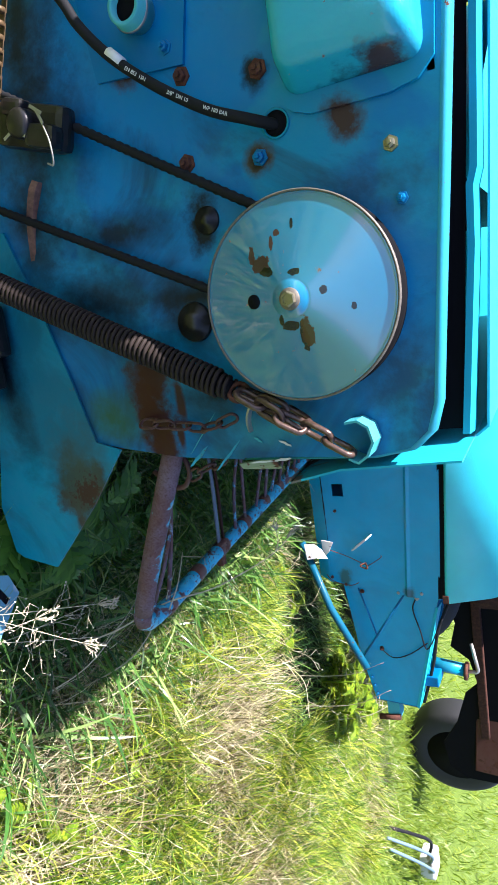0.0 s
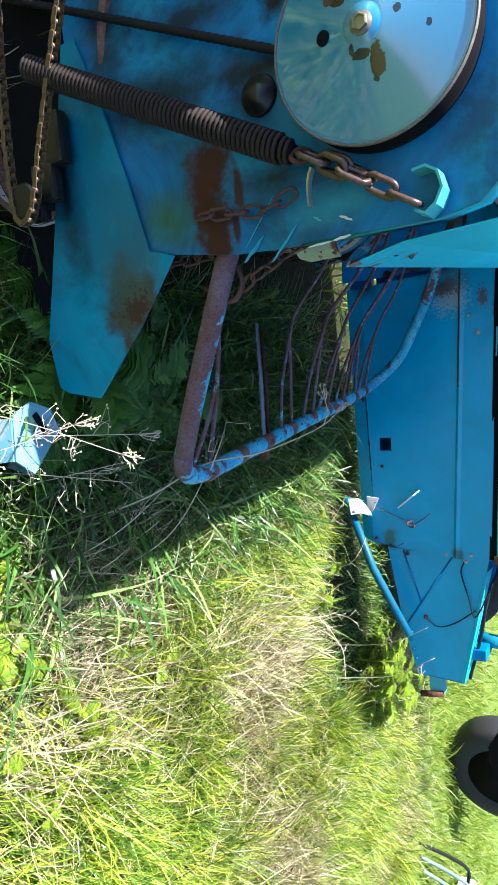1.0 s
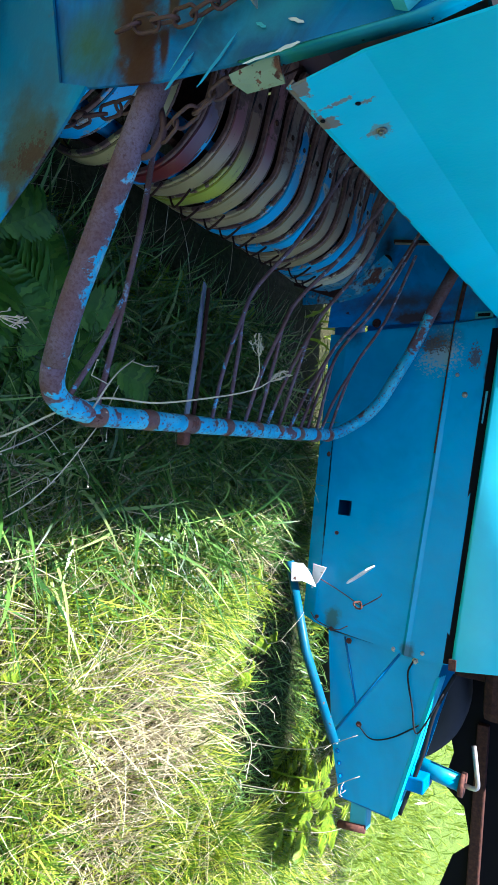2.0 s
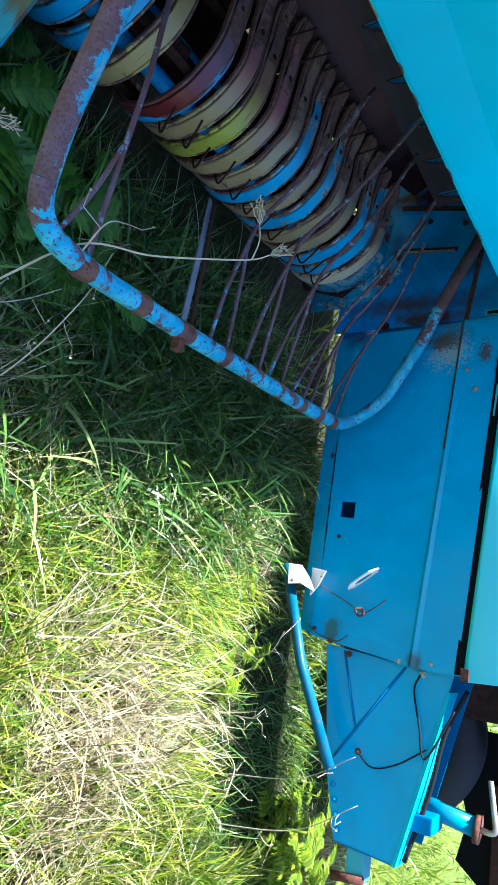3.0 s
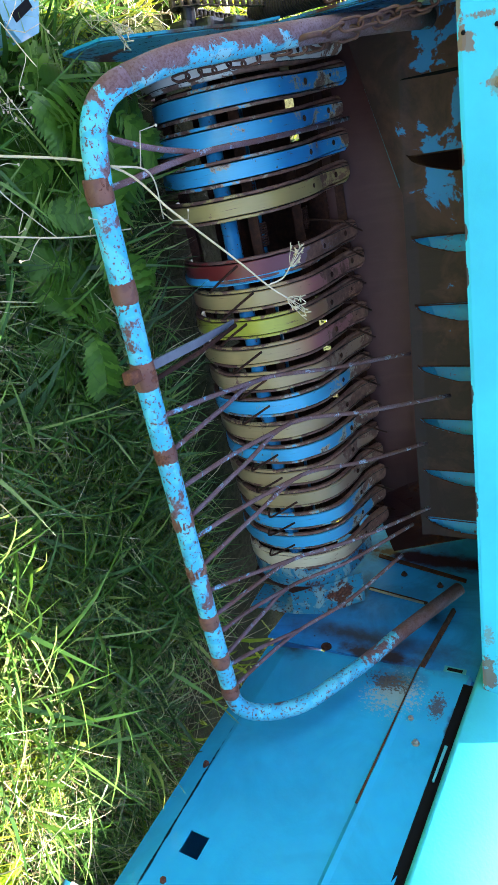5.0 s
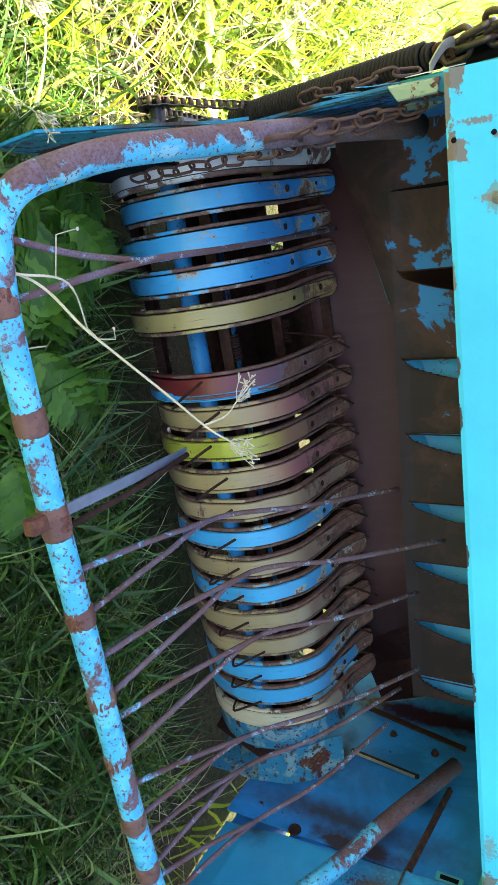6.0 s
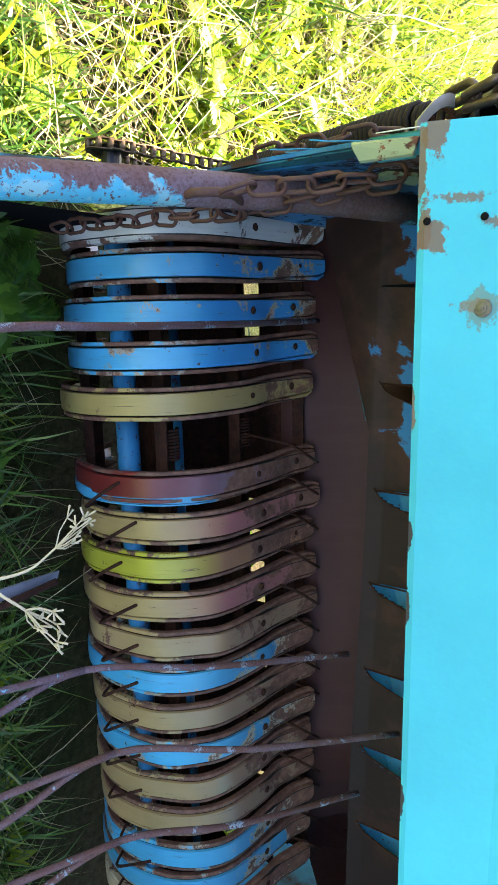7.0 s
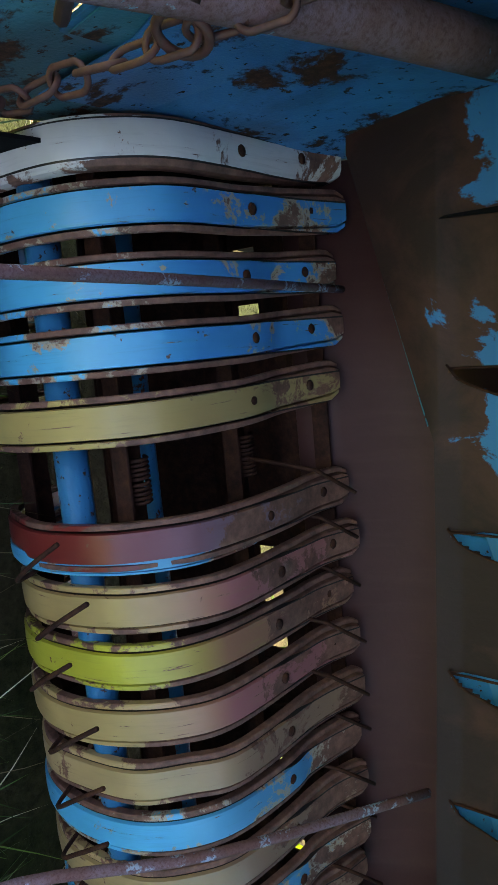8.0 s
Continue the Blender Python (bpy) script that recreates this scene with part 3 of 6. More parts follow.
for k, q in enumerate(slots):
    if k:
        me = strip("finger_guide", [[(q + 0.006, 0.277, 0.53), (q + 0.006, 0.3, 0.56), (q + 0.006, 0.312, 0.76)], [(q + 0.05, 0.277, 0.54), (q + 0.05, 0.288, 0.58), (q + 0.05, 0.294, 0.76)]], PIPE_DEEP)
        part("finger_guide", me, machine, "bright blue finger guide behind a slot")
    lip = [(q + 0.0005, 0.2685, 0.72 - 0.0185 * w) for w in range(0, 11)] + [(q + 0.04 * math.sqrt(min(1.0, w / 9)) - 0.003, 0.2685 - 0.002 * (w < 3), 0.534 + 0.01 * w) for w in range(0, 10)]
    part("slot_lip", tube("slot_lip", lip, 0.0014, DARK, 5), machine, "dark rolled lip of a slot")
part("slit", strip("slit", [[(1.209, 0.263, 0.535), (1.208, 0.266, 0.6), (1.208, 0.266, 0.7)], [(1.211, 0.263, 0.53), (1.214, 0.266, 0.6), (1.214, 0.266, 0.7)]], BLACK), machine, "narrow dark slit in the sheet")
deck_lines = []
for dy, dz in ((0.325, 0.325), (0.355, 0.37), (0.385, 0.42), (0.398, 0.47), (0.402, 0.6)):
    deck_lines.append([(x_, dy + 0.055 * (x_ - 1.108), dz + 0.02 * (x_ - 1.108)) for x_ in (1.108, 1.4, 1.7, 2.0, 2.2 - 0.35 * max(0.0, dz - 0.37))])
part("throat_floor", strip("throat_floor", deck_lines, BROWN, True), machine, "rust-polished throat sheet rising behind the pickup")
# this end sheet and the one above it are added to stop sunlight leaking in
part("throat_end", strip("throat_end", [[ln[-1] for ln in deck_lines], [(2.33, ln[-1][1] + 0.09, ln[-1][2]) for ln in deck_lines], [(2.463, 0.5 + 0.6 * (ln[-1][2] - 0.33), ln[-1][2] + 0.02) for ln in deck_lines]], RED_SHEET), machine, "dark red sheet closing the throat's end")
part("throat_light_stop", sheet("throat_light_stop", [(1.106, 0.275), (2.463, 0.275), (2.463, 0.9), (1.106, 0.9)], DARK, 0.003, "z", 0.66), machine, "dark sheet added over the throat to keep the sun out")
edge_line = [(x_, 0.268 + 0.35 * (0.522 - sheet_foot(x_)), sheet_foot(x_) - 0.001) for x_ in (1.2, 1.25, 1.3, 1.35, 1.4)]
part("sheet_edge", tube("sheet_edge", edge_line, 0.0013, INNER_TEAL, 5), machine, "worn edge of the slanted sheet")
part("throat_back", sheet("throat_back", [(1.112, 0.41), (2.44, 0.41), (2.44, 1.0), (1.112, 1.0)], BROWN, 0.004, "y", 0.9), machine)
# inner liner of the side panel, blue with long scuffs
part("side_liner", bent(sheet("side_liner", [(0.02, 0.30), (0.36, 0.30), (0.88, 0.45), (0.88, 0.72), (-0.03, 0.72), (-0.04, 0.5), (0.0, 0.42)], LINER, 0.001, "x", AX + 0.0058)), machine, "scuffed blue liner plate")
# frame under the hood, seen through the gap above the side panel
RAIL = ((-0.066, 0.94), (0.17, 0.963), (0.24, 0.966), (0.26, 0.972), (0.42, 0.982), (1.2, 1.04))
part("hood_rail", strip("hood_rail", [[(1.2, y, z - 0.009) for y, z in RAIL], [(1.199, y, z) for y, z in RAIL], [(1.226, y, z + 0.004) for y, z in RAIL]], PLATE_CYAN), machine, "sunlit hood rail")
# second black sheet for the shade in the gap
part("gap_shade_side", sheet("gap_shade_side", [(-0.06, 0.885), (1.2, 0.885), (1.2, 1.03), (-0.06, 0.932)], BLACK, 0.003, "x", 1.21), machine)
part("cross_bar", block("cross_bar", (0.1, 0.014, 0.012), BLUE, 0.002, (1.15, 0.352, 0.945)), machine)

# ---- bale chamber ----
chamber = thing("bale_chamber", "long blue bale chamber of folded sheet with a square hole", "farm machine")

US = [0.0, 0.05, 0.2, 0.4, 0.575, 0.625, 0.75, 0.9, 1.0]
LEVELS = [((0.03, 0.16), (-0.865, 0.155), 0.02), ((0.02, 0.222), (-0.875, 0.196), 0.001), ((0.02, 0.226), (-0.878, 0.2), 0.0), ((0.025, 0.262), (-0.885, 0.238), 0.0),
          ((0.03, 0.302), (-0.89, 0.28), 0.0), ((0.04, 0.553), (-0.915, 0.481), 0.0), ((0.04, 0.557), (-0.915, 0.485), -0.004), ((0.04, 0.562), (-0.916, 0.49), -0.009),
          ((0.04, 0.572), (-0.917, 0.5), -0.007), ((0.05, 0.667), (-0.918, 0.6), -0.006), ((0.05, 0.672), (-0.918, 0.606), 0.004)]
vv, ff = [], []
for a, c, dx in LEVELS:
    vv += [(BX + dx + 0.002 * math.sin(7 * u + a[1] * 9), a[0] + (c[0] - a[0]) * u, a[1] + (c[1] - a[1]) * u) for u in US]
for r in range(len(LEVELS) - 1):
    for i in range(len(US) - 1):
        if r == 3 and US[i] == 0.575:
            continue
        k = r * len(US) + i
        ff.append((k, k + 1, k + 1 + len(US), k + len(US)))
me = mesh_of("chamber_side", vv, ff, PANEL_BLUE)
bm = bmesh.new()
bm.from_mesh(me)
bmesh.ops.recalc_face_normals(bm, faces=bm.faces)
bmesh.ops.solidify(bm, geom=bm.faces[:], thickness=0.004)
part("chamber_side", from_bm("chamber_side", bm, PANEL_BLUE), chamber, "blue chamber side with a ridge along it")
part("chamber_side_rear", sheet("chamber_side_rear", [(0.05, 0.15), (0.9, 0.2), (0.9, 0.9), (0.05, 0.68)], INNER_B, 0.004, "x", BX + 0.006), chamber, "scuffed blue rear chamber sheet")
part("seam_bar", strip("seam_bar", [[(BX - 0.001, 0.462, 0.333), (BX - 0.001, 0.4, 0.6)], [(BX - 0.001, 0.478, 0.333), (BX - 0.001, 0.416, 0.6)]], DARK), chamber, "dark seam across the sheet")
# dark strip painted as the shadow of the fold
part("fold_shadow", strip("fold_shadow", [[(BX - 0.0015, 0.306, 0.35), (BX - 0.0015, 0.283, 0.52)], [(BX - 0.0015, 0.318, 0.35), (BX - 0.0015, 0.294, 0.52)]], DARK), chamber, "dark strip painted as the fold's shadow")
part("upright_lip", strip("upright_lip", [[(BX - 0.004, 0.277, 0.588), (BX - 0.004, 0.05, 0.556)], [(BX - 0.006, 0.277, 0.591), (BX - 0.006, 0.05, 0.559)], [(BX + 0.002, 0.277, 0.595), (BX + 0.002, 0.05, 0.563)]], RUST), chamber, "ridge folded into the sheet")
part("ridge_rust", strip("ridge_rust", [[(BX - 0.0072, y, 0.5555 + 0.0754 * (y - 0.04)) for y in (0.05, -0.08, -0.2, -0.34)], [(BX - 0.0098, y, 0.559 + 0.0754 * (y - 0.04)) for y in (0.05, -0.08, -0.2, -0.34)]], RUST), chamber, "rust along the ridge")
part("ring_seat", lathe("ring_seat", [(0.0, 0.014), (-0.003, 0.0135), (-0.0035, 0.009), (-0.001, 0.0085), (0.0, 0.0003)], DARK, 20), chamber, "rusty ring round a hole", pose(BX + 0.003, 0.055, 0.316))
part("slot_plate", block("slot_plate", (0.003, 0.02, 0.05), TEAL_LIGHT, 0.001, (BX - 0.003, 0.062, 0.635)), chamber, "pale worn plate with a slot")
part("slot", block("slot", (0.002, 0.009, 0.034), BLACK, 0.0, (BX - 0.0045, 0.062, 0.635)), chamber)
# worn edge beside it; bright steel also paints its highlight
part("worn_edge", strip("worn_edge", [[(BX - 0.003, 0.3, 0.355), (BX - 0.003, 0.278, 0.512)], [(BX - 0.003, 0.306, 0.355), (BX - 0.003, 0.284, 0.512)]], STEEL), chamber, "worn pale edge, its highlight drawn in bare steel")
NX = BX + 0.012
nose = [(-0.895, 0.245), (-0.9, 0.3), (-0.917, 0.49), (-0.919, 0.592), (-0.96, 0.582), (-1.09, 0.549), (-1.37, 0.48), (-1.36, 0.325), (-1.2, 0.285)]
part("chamber_nose", sheet("chamber_nose", nose, PANEL_BLUE, 0.004, "x", NX), chamber, "tapered blue nose of the chamber")
for a, c in (((-0.92, 0.47), (-1.19, 0.288)), ((-0.905, 0.3), (-1.09, 0.352))):
    d = Vector((0, c[0] - a[0], c[1] - a[1]))
    part("seam_bead", tube("seam_bead", [(NX - 0.001, *a), (NX - 0.001, *c)], 0.0035, BLUE, 6), chamber)
part("nose_flange", strip("nose_flange", [[(NX - 0.002, y, z - 0.006) for y, z in ((-0.96, 0.584), (-1.09, 0.551), (-1.37, 0.482))],
     [(NX - 0.004, y, z + 0.004) for y, z in ((-0.96, 0.584), (-1.09, 0.551), (-1.373, 0.482))],
     [(NX + 0.05, y, z + 0.008) for y, z in ((-0.96, 0.584), (-1.09, 0.551), (-1.373, 0.482))]], PLATE_CYAN), chamber, "sunlit flange")
part("nose_flange", strip("nose_flange", [[(NX - 0.001, -1.371, 0.48), (NX - 0.001, -1.361, 0.325)], [(NX + 0.06, -1.375, 0.48), (NX + 0.06, -1.365, 0.325)]], BLUE), chamber)
part("nose_far_side", sheet("nose_far_side", nose, BLUE, 0.004, "x", NX + 0.24), chamber)
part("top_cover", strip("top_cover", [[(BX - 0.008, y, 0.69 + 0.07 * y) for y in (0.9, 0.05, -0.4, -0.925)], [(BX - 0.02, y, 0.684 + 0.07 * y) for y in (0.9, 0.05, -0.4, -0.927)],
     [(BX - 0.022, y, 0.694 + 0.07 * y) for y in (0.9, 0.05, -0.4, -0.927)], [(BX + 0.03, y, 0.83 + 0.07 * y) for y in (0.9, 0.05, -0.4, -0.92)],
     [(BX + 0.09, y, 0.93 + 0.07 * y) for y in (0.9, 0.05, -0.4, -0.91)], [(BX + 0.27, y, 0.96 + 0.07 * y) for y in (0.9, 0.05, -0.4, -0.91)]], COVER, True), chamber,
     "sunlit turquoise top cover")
# black strip painted for the shade in the gap below the cover
part("seam_gap", strip("seam_gap", [[(BX - 0.0075, y, 0.66 + 0.07 * y) for y in (0.02, -0.4, -0.915)], [(BX - 0.0065, y, 0.687 + 0.07 * y) for y in (0.02, -0.4, -0.915)]], BLACK), chamber, "black strip for the shaded gap under the cover")
part("seam_edge", strip("seam_edge", [[(BX - 0.0125, y, 0.668 + 0.07 * y) for y in (-0.16, -0.2, -0.25)], [(BX - 0.0118, y, 0.672 + 0.07 * y + d) for y, d in ((-0.16, 0.002), (-0.2, 0.001), (-0.25, 0.0))]], TEAL_LIGHT), chamber, "pale strip in the seam")
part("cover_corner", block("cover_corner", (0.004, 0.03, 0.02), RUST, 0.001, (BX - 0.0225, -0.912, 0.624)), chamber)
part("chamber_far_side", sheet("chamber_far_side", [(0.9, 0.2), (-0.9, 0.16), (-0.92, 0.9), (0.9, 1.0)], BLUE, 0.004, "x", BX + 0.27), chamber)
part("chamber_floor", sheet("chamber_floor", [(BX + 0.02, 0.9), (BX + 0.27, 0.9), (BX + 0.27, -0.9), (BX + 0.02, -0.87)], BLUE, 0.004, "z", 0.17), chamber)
# black sheet puts the chamber's dark interior in as colour
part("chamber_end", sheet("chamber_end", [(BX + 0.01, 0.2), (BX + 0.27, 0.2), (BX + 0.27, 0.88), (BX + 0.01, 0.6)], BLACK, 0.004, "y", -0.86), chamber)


def bolt(parent, x, y, z, r=0.009, mat=None, wash=None, label=""):
    """A hexagon nut on a washer, its axis along x, facing minus x."""
    mat = mat or RUST
    o = part("bolt", lathe("bolt", [(0.0, r * 1.55), (-0.0018, r * 1.5), (-0.002, r), (-0.008, r), (-0.0085, r * 0.8), (-0.0088, r * 0.5), (-0.0125, r * 0.45), (-0.0126, 0.0003)], mat, 6, False), parent, label)
    o.matrix_basis = pose(x, y, z, random.uniform(0, 60), 0, 0)
    return o


for y, z in ((-0.906, 0.455), (-0.93, 0.515), (-1.144, 0.366), (-0.912, 0.318), (-0.113, 0.576), (-0.17, 0.60), (-0.90, 0.54), (-0.886, 0.26), (-0.60, 0.25), (-0.36, 0.20), (-0.86, 0.21)):
    bolt(chamber, BX - (0.008 if z > 0.53 and y > -0.91 else 0.0) + (0.012 if y < -0.92 else 0), y, z, 0.006, STEEL if z > 0.45 else RUST)
for y, z in ((0.404, 0.427), (0.377, 0.535)):
    bolt(chamber, BX + 0.005, y, z, 0.0065, DARK)
for k in range(4):
    bolt(chamber, NX, -1.235 - 0.033 * k, 0.308 + 0.008 * k, 0.005, BLUE)
# loose tie bar, its torn white bracket, a lifting eye and a twist of wire
tie = thing("tie_bar", "blue square tie bar beside the chamber with a torn white bracket", "bar")
part("bar", tube("bar", [(2.385, -0.70, 0.135), (2.385, -0.95, 0.215), (2.40, -1.19, 0.325)], 0.0155, BAR_BLUE, 4), tie)
part("bracket", strip("bracket", [[(2.37, -0.70, 0.15), (2.375, -0.70, 0.185), (2.40, -0.73, 0.2)], [(2.36, -0.755, 0.16), (2.365, -0.75, 0.195), (2.40, -0.765, 0.22)]], WHITE), tie, "torn white bracket")
part("bracket", strip("bracket", [[(2.415, -0.70, 0.20), (2.41, -0.705, 0.245)], [(2.43, -0.775, 0.195), (2.42, -0.75, 0.22)]], WHITE), tie, "torn white bracket")
eye = thing("lifting_eye", "white eye plate with an oval hole on the chamber side", "eye bolt")
bm = bmesh.new()
rim_o, rim_i = [], []
for k in range(24):
    a = 2 * math.pi * k / 24
    u, v = math.cos(a), math.sin(a)
    g = 1.0 / max(abs(u) * 0.95 + abs(v) * 0.42, abs(v), abs(u))
    for store, du, dv in ((rim_o, 0.052 * u * g, 0.026 * v * g), (rim_i, 0.031 * u, 0.0165 * v)):
        store.append([bm.verts.new((BX - 0.022 - dv, -0.714 + 0.62 * du + 0.78 * d, 0.345 + 0.78 * du - 0.62 * d)) for d in (0.0, 0.004)])
for k in range(24):
    n = (k + 1) % 24
    for d in (0, 1):
        bm.faces.new((rim_o[k][d], rim_o[n][d], rim_i[n][d], rim_i[k][d]))
    for store in (rim_o, rim_i):
        bm.faces.new((store[k][0], store[n][0], store[n][1], store[k][1]))
part("plate", from_bm("plate", bm, WHITE), eye)
wire = thing("wire_twist", "rusty twist of baling wire on the chamber", "wire")
part("strand", tube("strand", curve_points([(2.43, -0.74, 0.215), (2.445, -0.77, 0.28), (2.446, -0.80, 0.345), (2.44, -0.80, 0.36), (2.43, -0.765, 0.41), (2.43, -0.755, 0.413)], 6), 0.0016, RUST, 5), wire)
part("strand", tube("strand", curve_points([(2.452, -0.85, 0.19), (2.44, -0.87, 0.22), (2.446, -0.885, 0.28), (2.43, -0.865, 0.32)], 6), 0.0016, RUST, 5), wire)
part("knot", tube("knot", curve_points([(2.44, -0.79, 0.35), (2.425, -0.805, 0.36), (2.44, -0.81, 0.34), (2.425, -0.795, 0.335), (2.44, -0.79, 0.35)], 6), 0.003, RUST, 6), wire)
cable = thing("control_cable", "black cable sagging across the chamber nose", "cable")
part("cable", tube("cable", curve_points([(NX - 0.01, -0.93, 0.512), (NX - 0.012, -0.97, 0.5), (NX - 0.014, -1.05, 0.52), (NX - 0.012, -1.12, 0.54), (NX - 0.006, -1.0, 0.60)], 8), 0.0025, RUBBER, 6), cable)
part("cable", tube("cable", curve_points([(NX - 0.006, -1.144, 0.366), (NX - 0.012, -1.17, 0.41), (NX - 0.012, -1.15, 0.47), (NX - 0.006, -1.10, 0.54)], 8), 0.002, RUBBER, 6), cable)
part("cable", tube("cable", curve_points([(NX + 0.03, -0.95, 0.62), (NX + 0.02, -1.06, 0.575), (NX + 0.03, -1.2, 0.545), (NX + 0.02, -1.36, 0.5)], 8), 0.006, RUBBER, 7), cable)
part("hitch_lug", block("hitch_lug", (0.05, 0.07, 0.05), TEAL_LIGHT, 0.006, (NX + 0.03, -1.4, 0.385)), chamber, "pale teal lug under the nose")
part("hitch_pin", tube("hitch_pin", [(NX + 0.0, -1.425, 0.41), (NX + 0.0, -1.435, 0.33)], 0.011, RUST, 10), chamber, "rusty pin")
jack = thing("hitch_jack", "teal jack tube with a rusty crank", "jack")
part("tube", tube("tube", [(2.58, -1.24, 0.49), (2.58, -1.26, 0.64)], 0.024, TEAL, 14), jack)
part("flange", tube("flange", [(2.58, -1.262, 0.64), (2.58, -1.263, 0.652)], 0.034, RUST, 14), jack, "rusty flange")
part("crank", tube("crank", rounded([(2.58, -1.263, 0.65), (2.58, -1.266, 0.69), (2.58, -1.15, 0.67)], 0.02), 0.007, STEEL, 8), jack, "bare steel crank")
part("bracket", block("bracket", (0.1, 0.04, 0.08), BLUE, 0.004, (2.54, -1.27, 0.52)), jack)


def wheel(at, r=0.27, w=0.16):
    o = thing("wheel", "black tyre on a rusty rim beside the chamber", "wheel", "wheels of the baler")
    prof = [(-w / 2 + 0.01, r * 0.58), (-w / 2, r * 0.66), (-w / 2, r * 0.82), (-w / 2 + 0.012, r * 0.93), (-w / 2 + 0.03, r * 0.985), (0, r), (w / 2 - 0.03, r * 0.985), (w / 2 - 0.012, r * 0.93), (w / 2, r * 0.82), (w / 2, r * 0.66), (w / 2 - 0.01, r * 0.58)]
    ty = part("tyre", lathe("tyre", prof, TYRE, 48), o, "black rubber tyre")
    part("rim", lathe("rim", [(-w / 2 + 0.008, r * 0.6), (-w / 2 + 0.02, r * 0.56), (-w / 2 + 0.05, r * 0.5), (-w / 2 + 0.045, r * 0.2), (-w / 2 + 0.03, r * 0.18), (-w / 2 + 0.03, 0.001)], BLACK, 32), ty, "dark rusty rim")
    o.matrix_basis = at
    return o


wheel(pose(3.0, -1.12, 0.29), 0.285)
wheel(pose(3.95, -2.62, 0.3, 0, 0, 8), 0.295, 0.2)
BEAM_RED = paint("beam_red_brown", (0.06, 0.02, 0.018), rust=0.45, chips=0.6, dim=0.5)
beam = thing("drawbar", "rust-red drawbar beam behind the chamber", "beam")
part("beam", block("beam", (0.16, 1.7, 0.12), BEAM_RED, 0.006), beam)
beam.matrix_basis = pose(3.3, -1.3, 0.66, 4, 0, -6)
part("plate", block("plate", (0.02, 0.12, 0.5), DARK, 0.004, (0, 0.35, -0.28)), beam)
# hidden box, added beyond the chamber only to shade the ground
box = thing("shade_box", "hidden dark rusty box added beyond the chamber to cast shade", "gear housing")
part("box_body", block("box_body", (0.34, 0.26, 0.46), DARK, 0.03, (3.06, -1.04, 0.86)), box)
part("stay", block("stay", (0.06, 0.2, 0.3), DARK, 0.006, (2.95, -0.95, 0.6)), box)
part("foot", block("foot", (0.05, 0.08, 0.62), DARK, 0.006, (3.2, -0.93, 0.32)), box)
# added black plate stands in for dark machinery and shade beside the wheel
fp = thing("dark_plate", "black plate added for the dark machinery and shade beside the far wheel", "frame")
part("plate", sheet("plate", [(-1.1, 0.0), (-1.2, 0.0), (-1.24, 0.46), (-1.38, 0.5), (-1.5, 0.47), (-1.56, 0.55), (-1.68, 0.58), (-1.74, 0.52), (-1.9, 0.47), (-2.02, 0.4), (-2.15, 0.42), (-2.2, 0.5), (-2.2, 0.75), (-1.1, 0.75)], BLACK, 0.012, "x", 3.16), fp)
part("rib", block("rib", (0.04, 0.7, 0.04), DARK, 0.005, (3.15, -1.6, 0.6)), fp)
hoses = thing("hydraulic_hoses", "pale hydraulic hoses with a white coupling on the ground", "hose")
HOSE_GREY = plain("grey_blue_hose", (0.12, 0.19, 0.24), 0.5)
for k in range(3):
    part("hose", tube("hose", curve_points([(3.22 + 0.02 * k, -2.66 - 0.09 * k, 0.02), (3.36 + 0.02 * k, -2.8 - 0.11 * k, 0.13), (3.56, -3.02 - 0.1 * k, 0.17), (3.72, -3.3 - 0.05 * k, 0.1)], 8), 0.0095, HOSE_GREY if k else RUBBER, 8), hoses)
    part("ferrule", tube("ferrule", [(3.66, -3.19 - 0.06 * k, 0.135), (3.72, -3.3 - 0.05 * k, 0.1)], 0.014, STEEL, 8), hoses, "steel ferrule")
part("coupling", block("coupling", (0.14, 0.15, 0.1), WHITE, 0.02, (3.78, -3.38, 0.09)), hoses, "white coupling block")

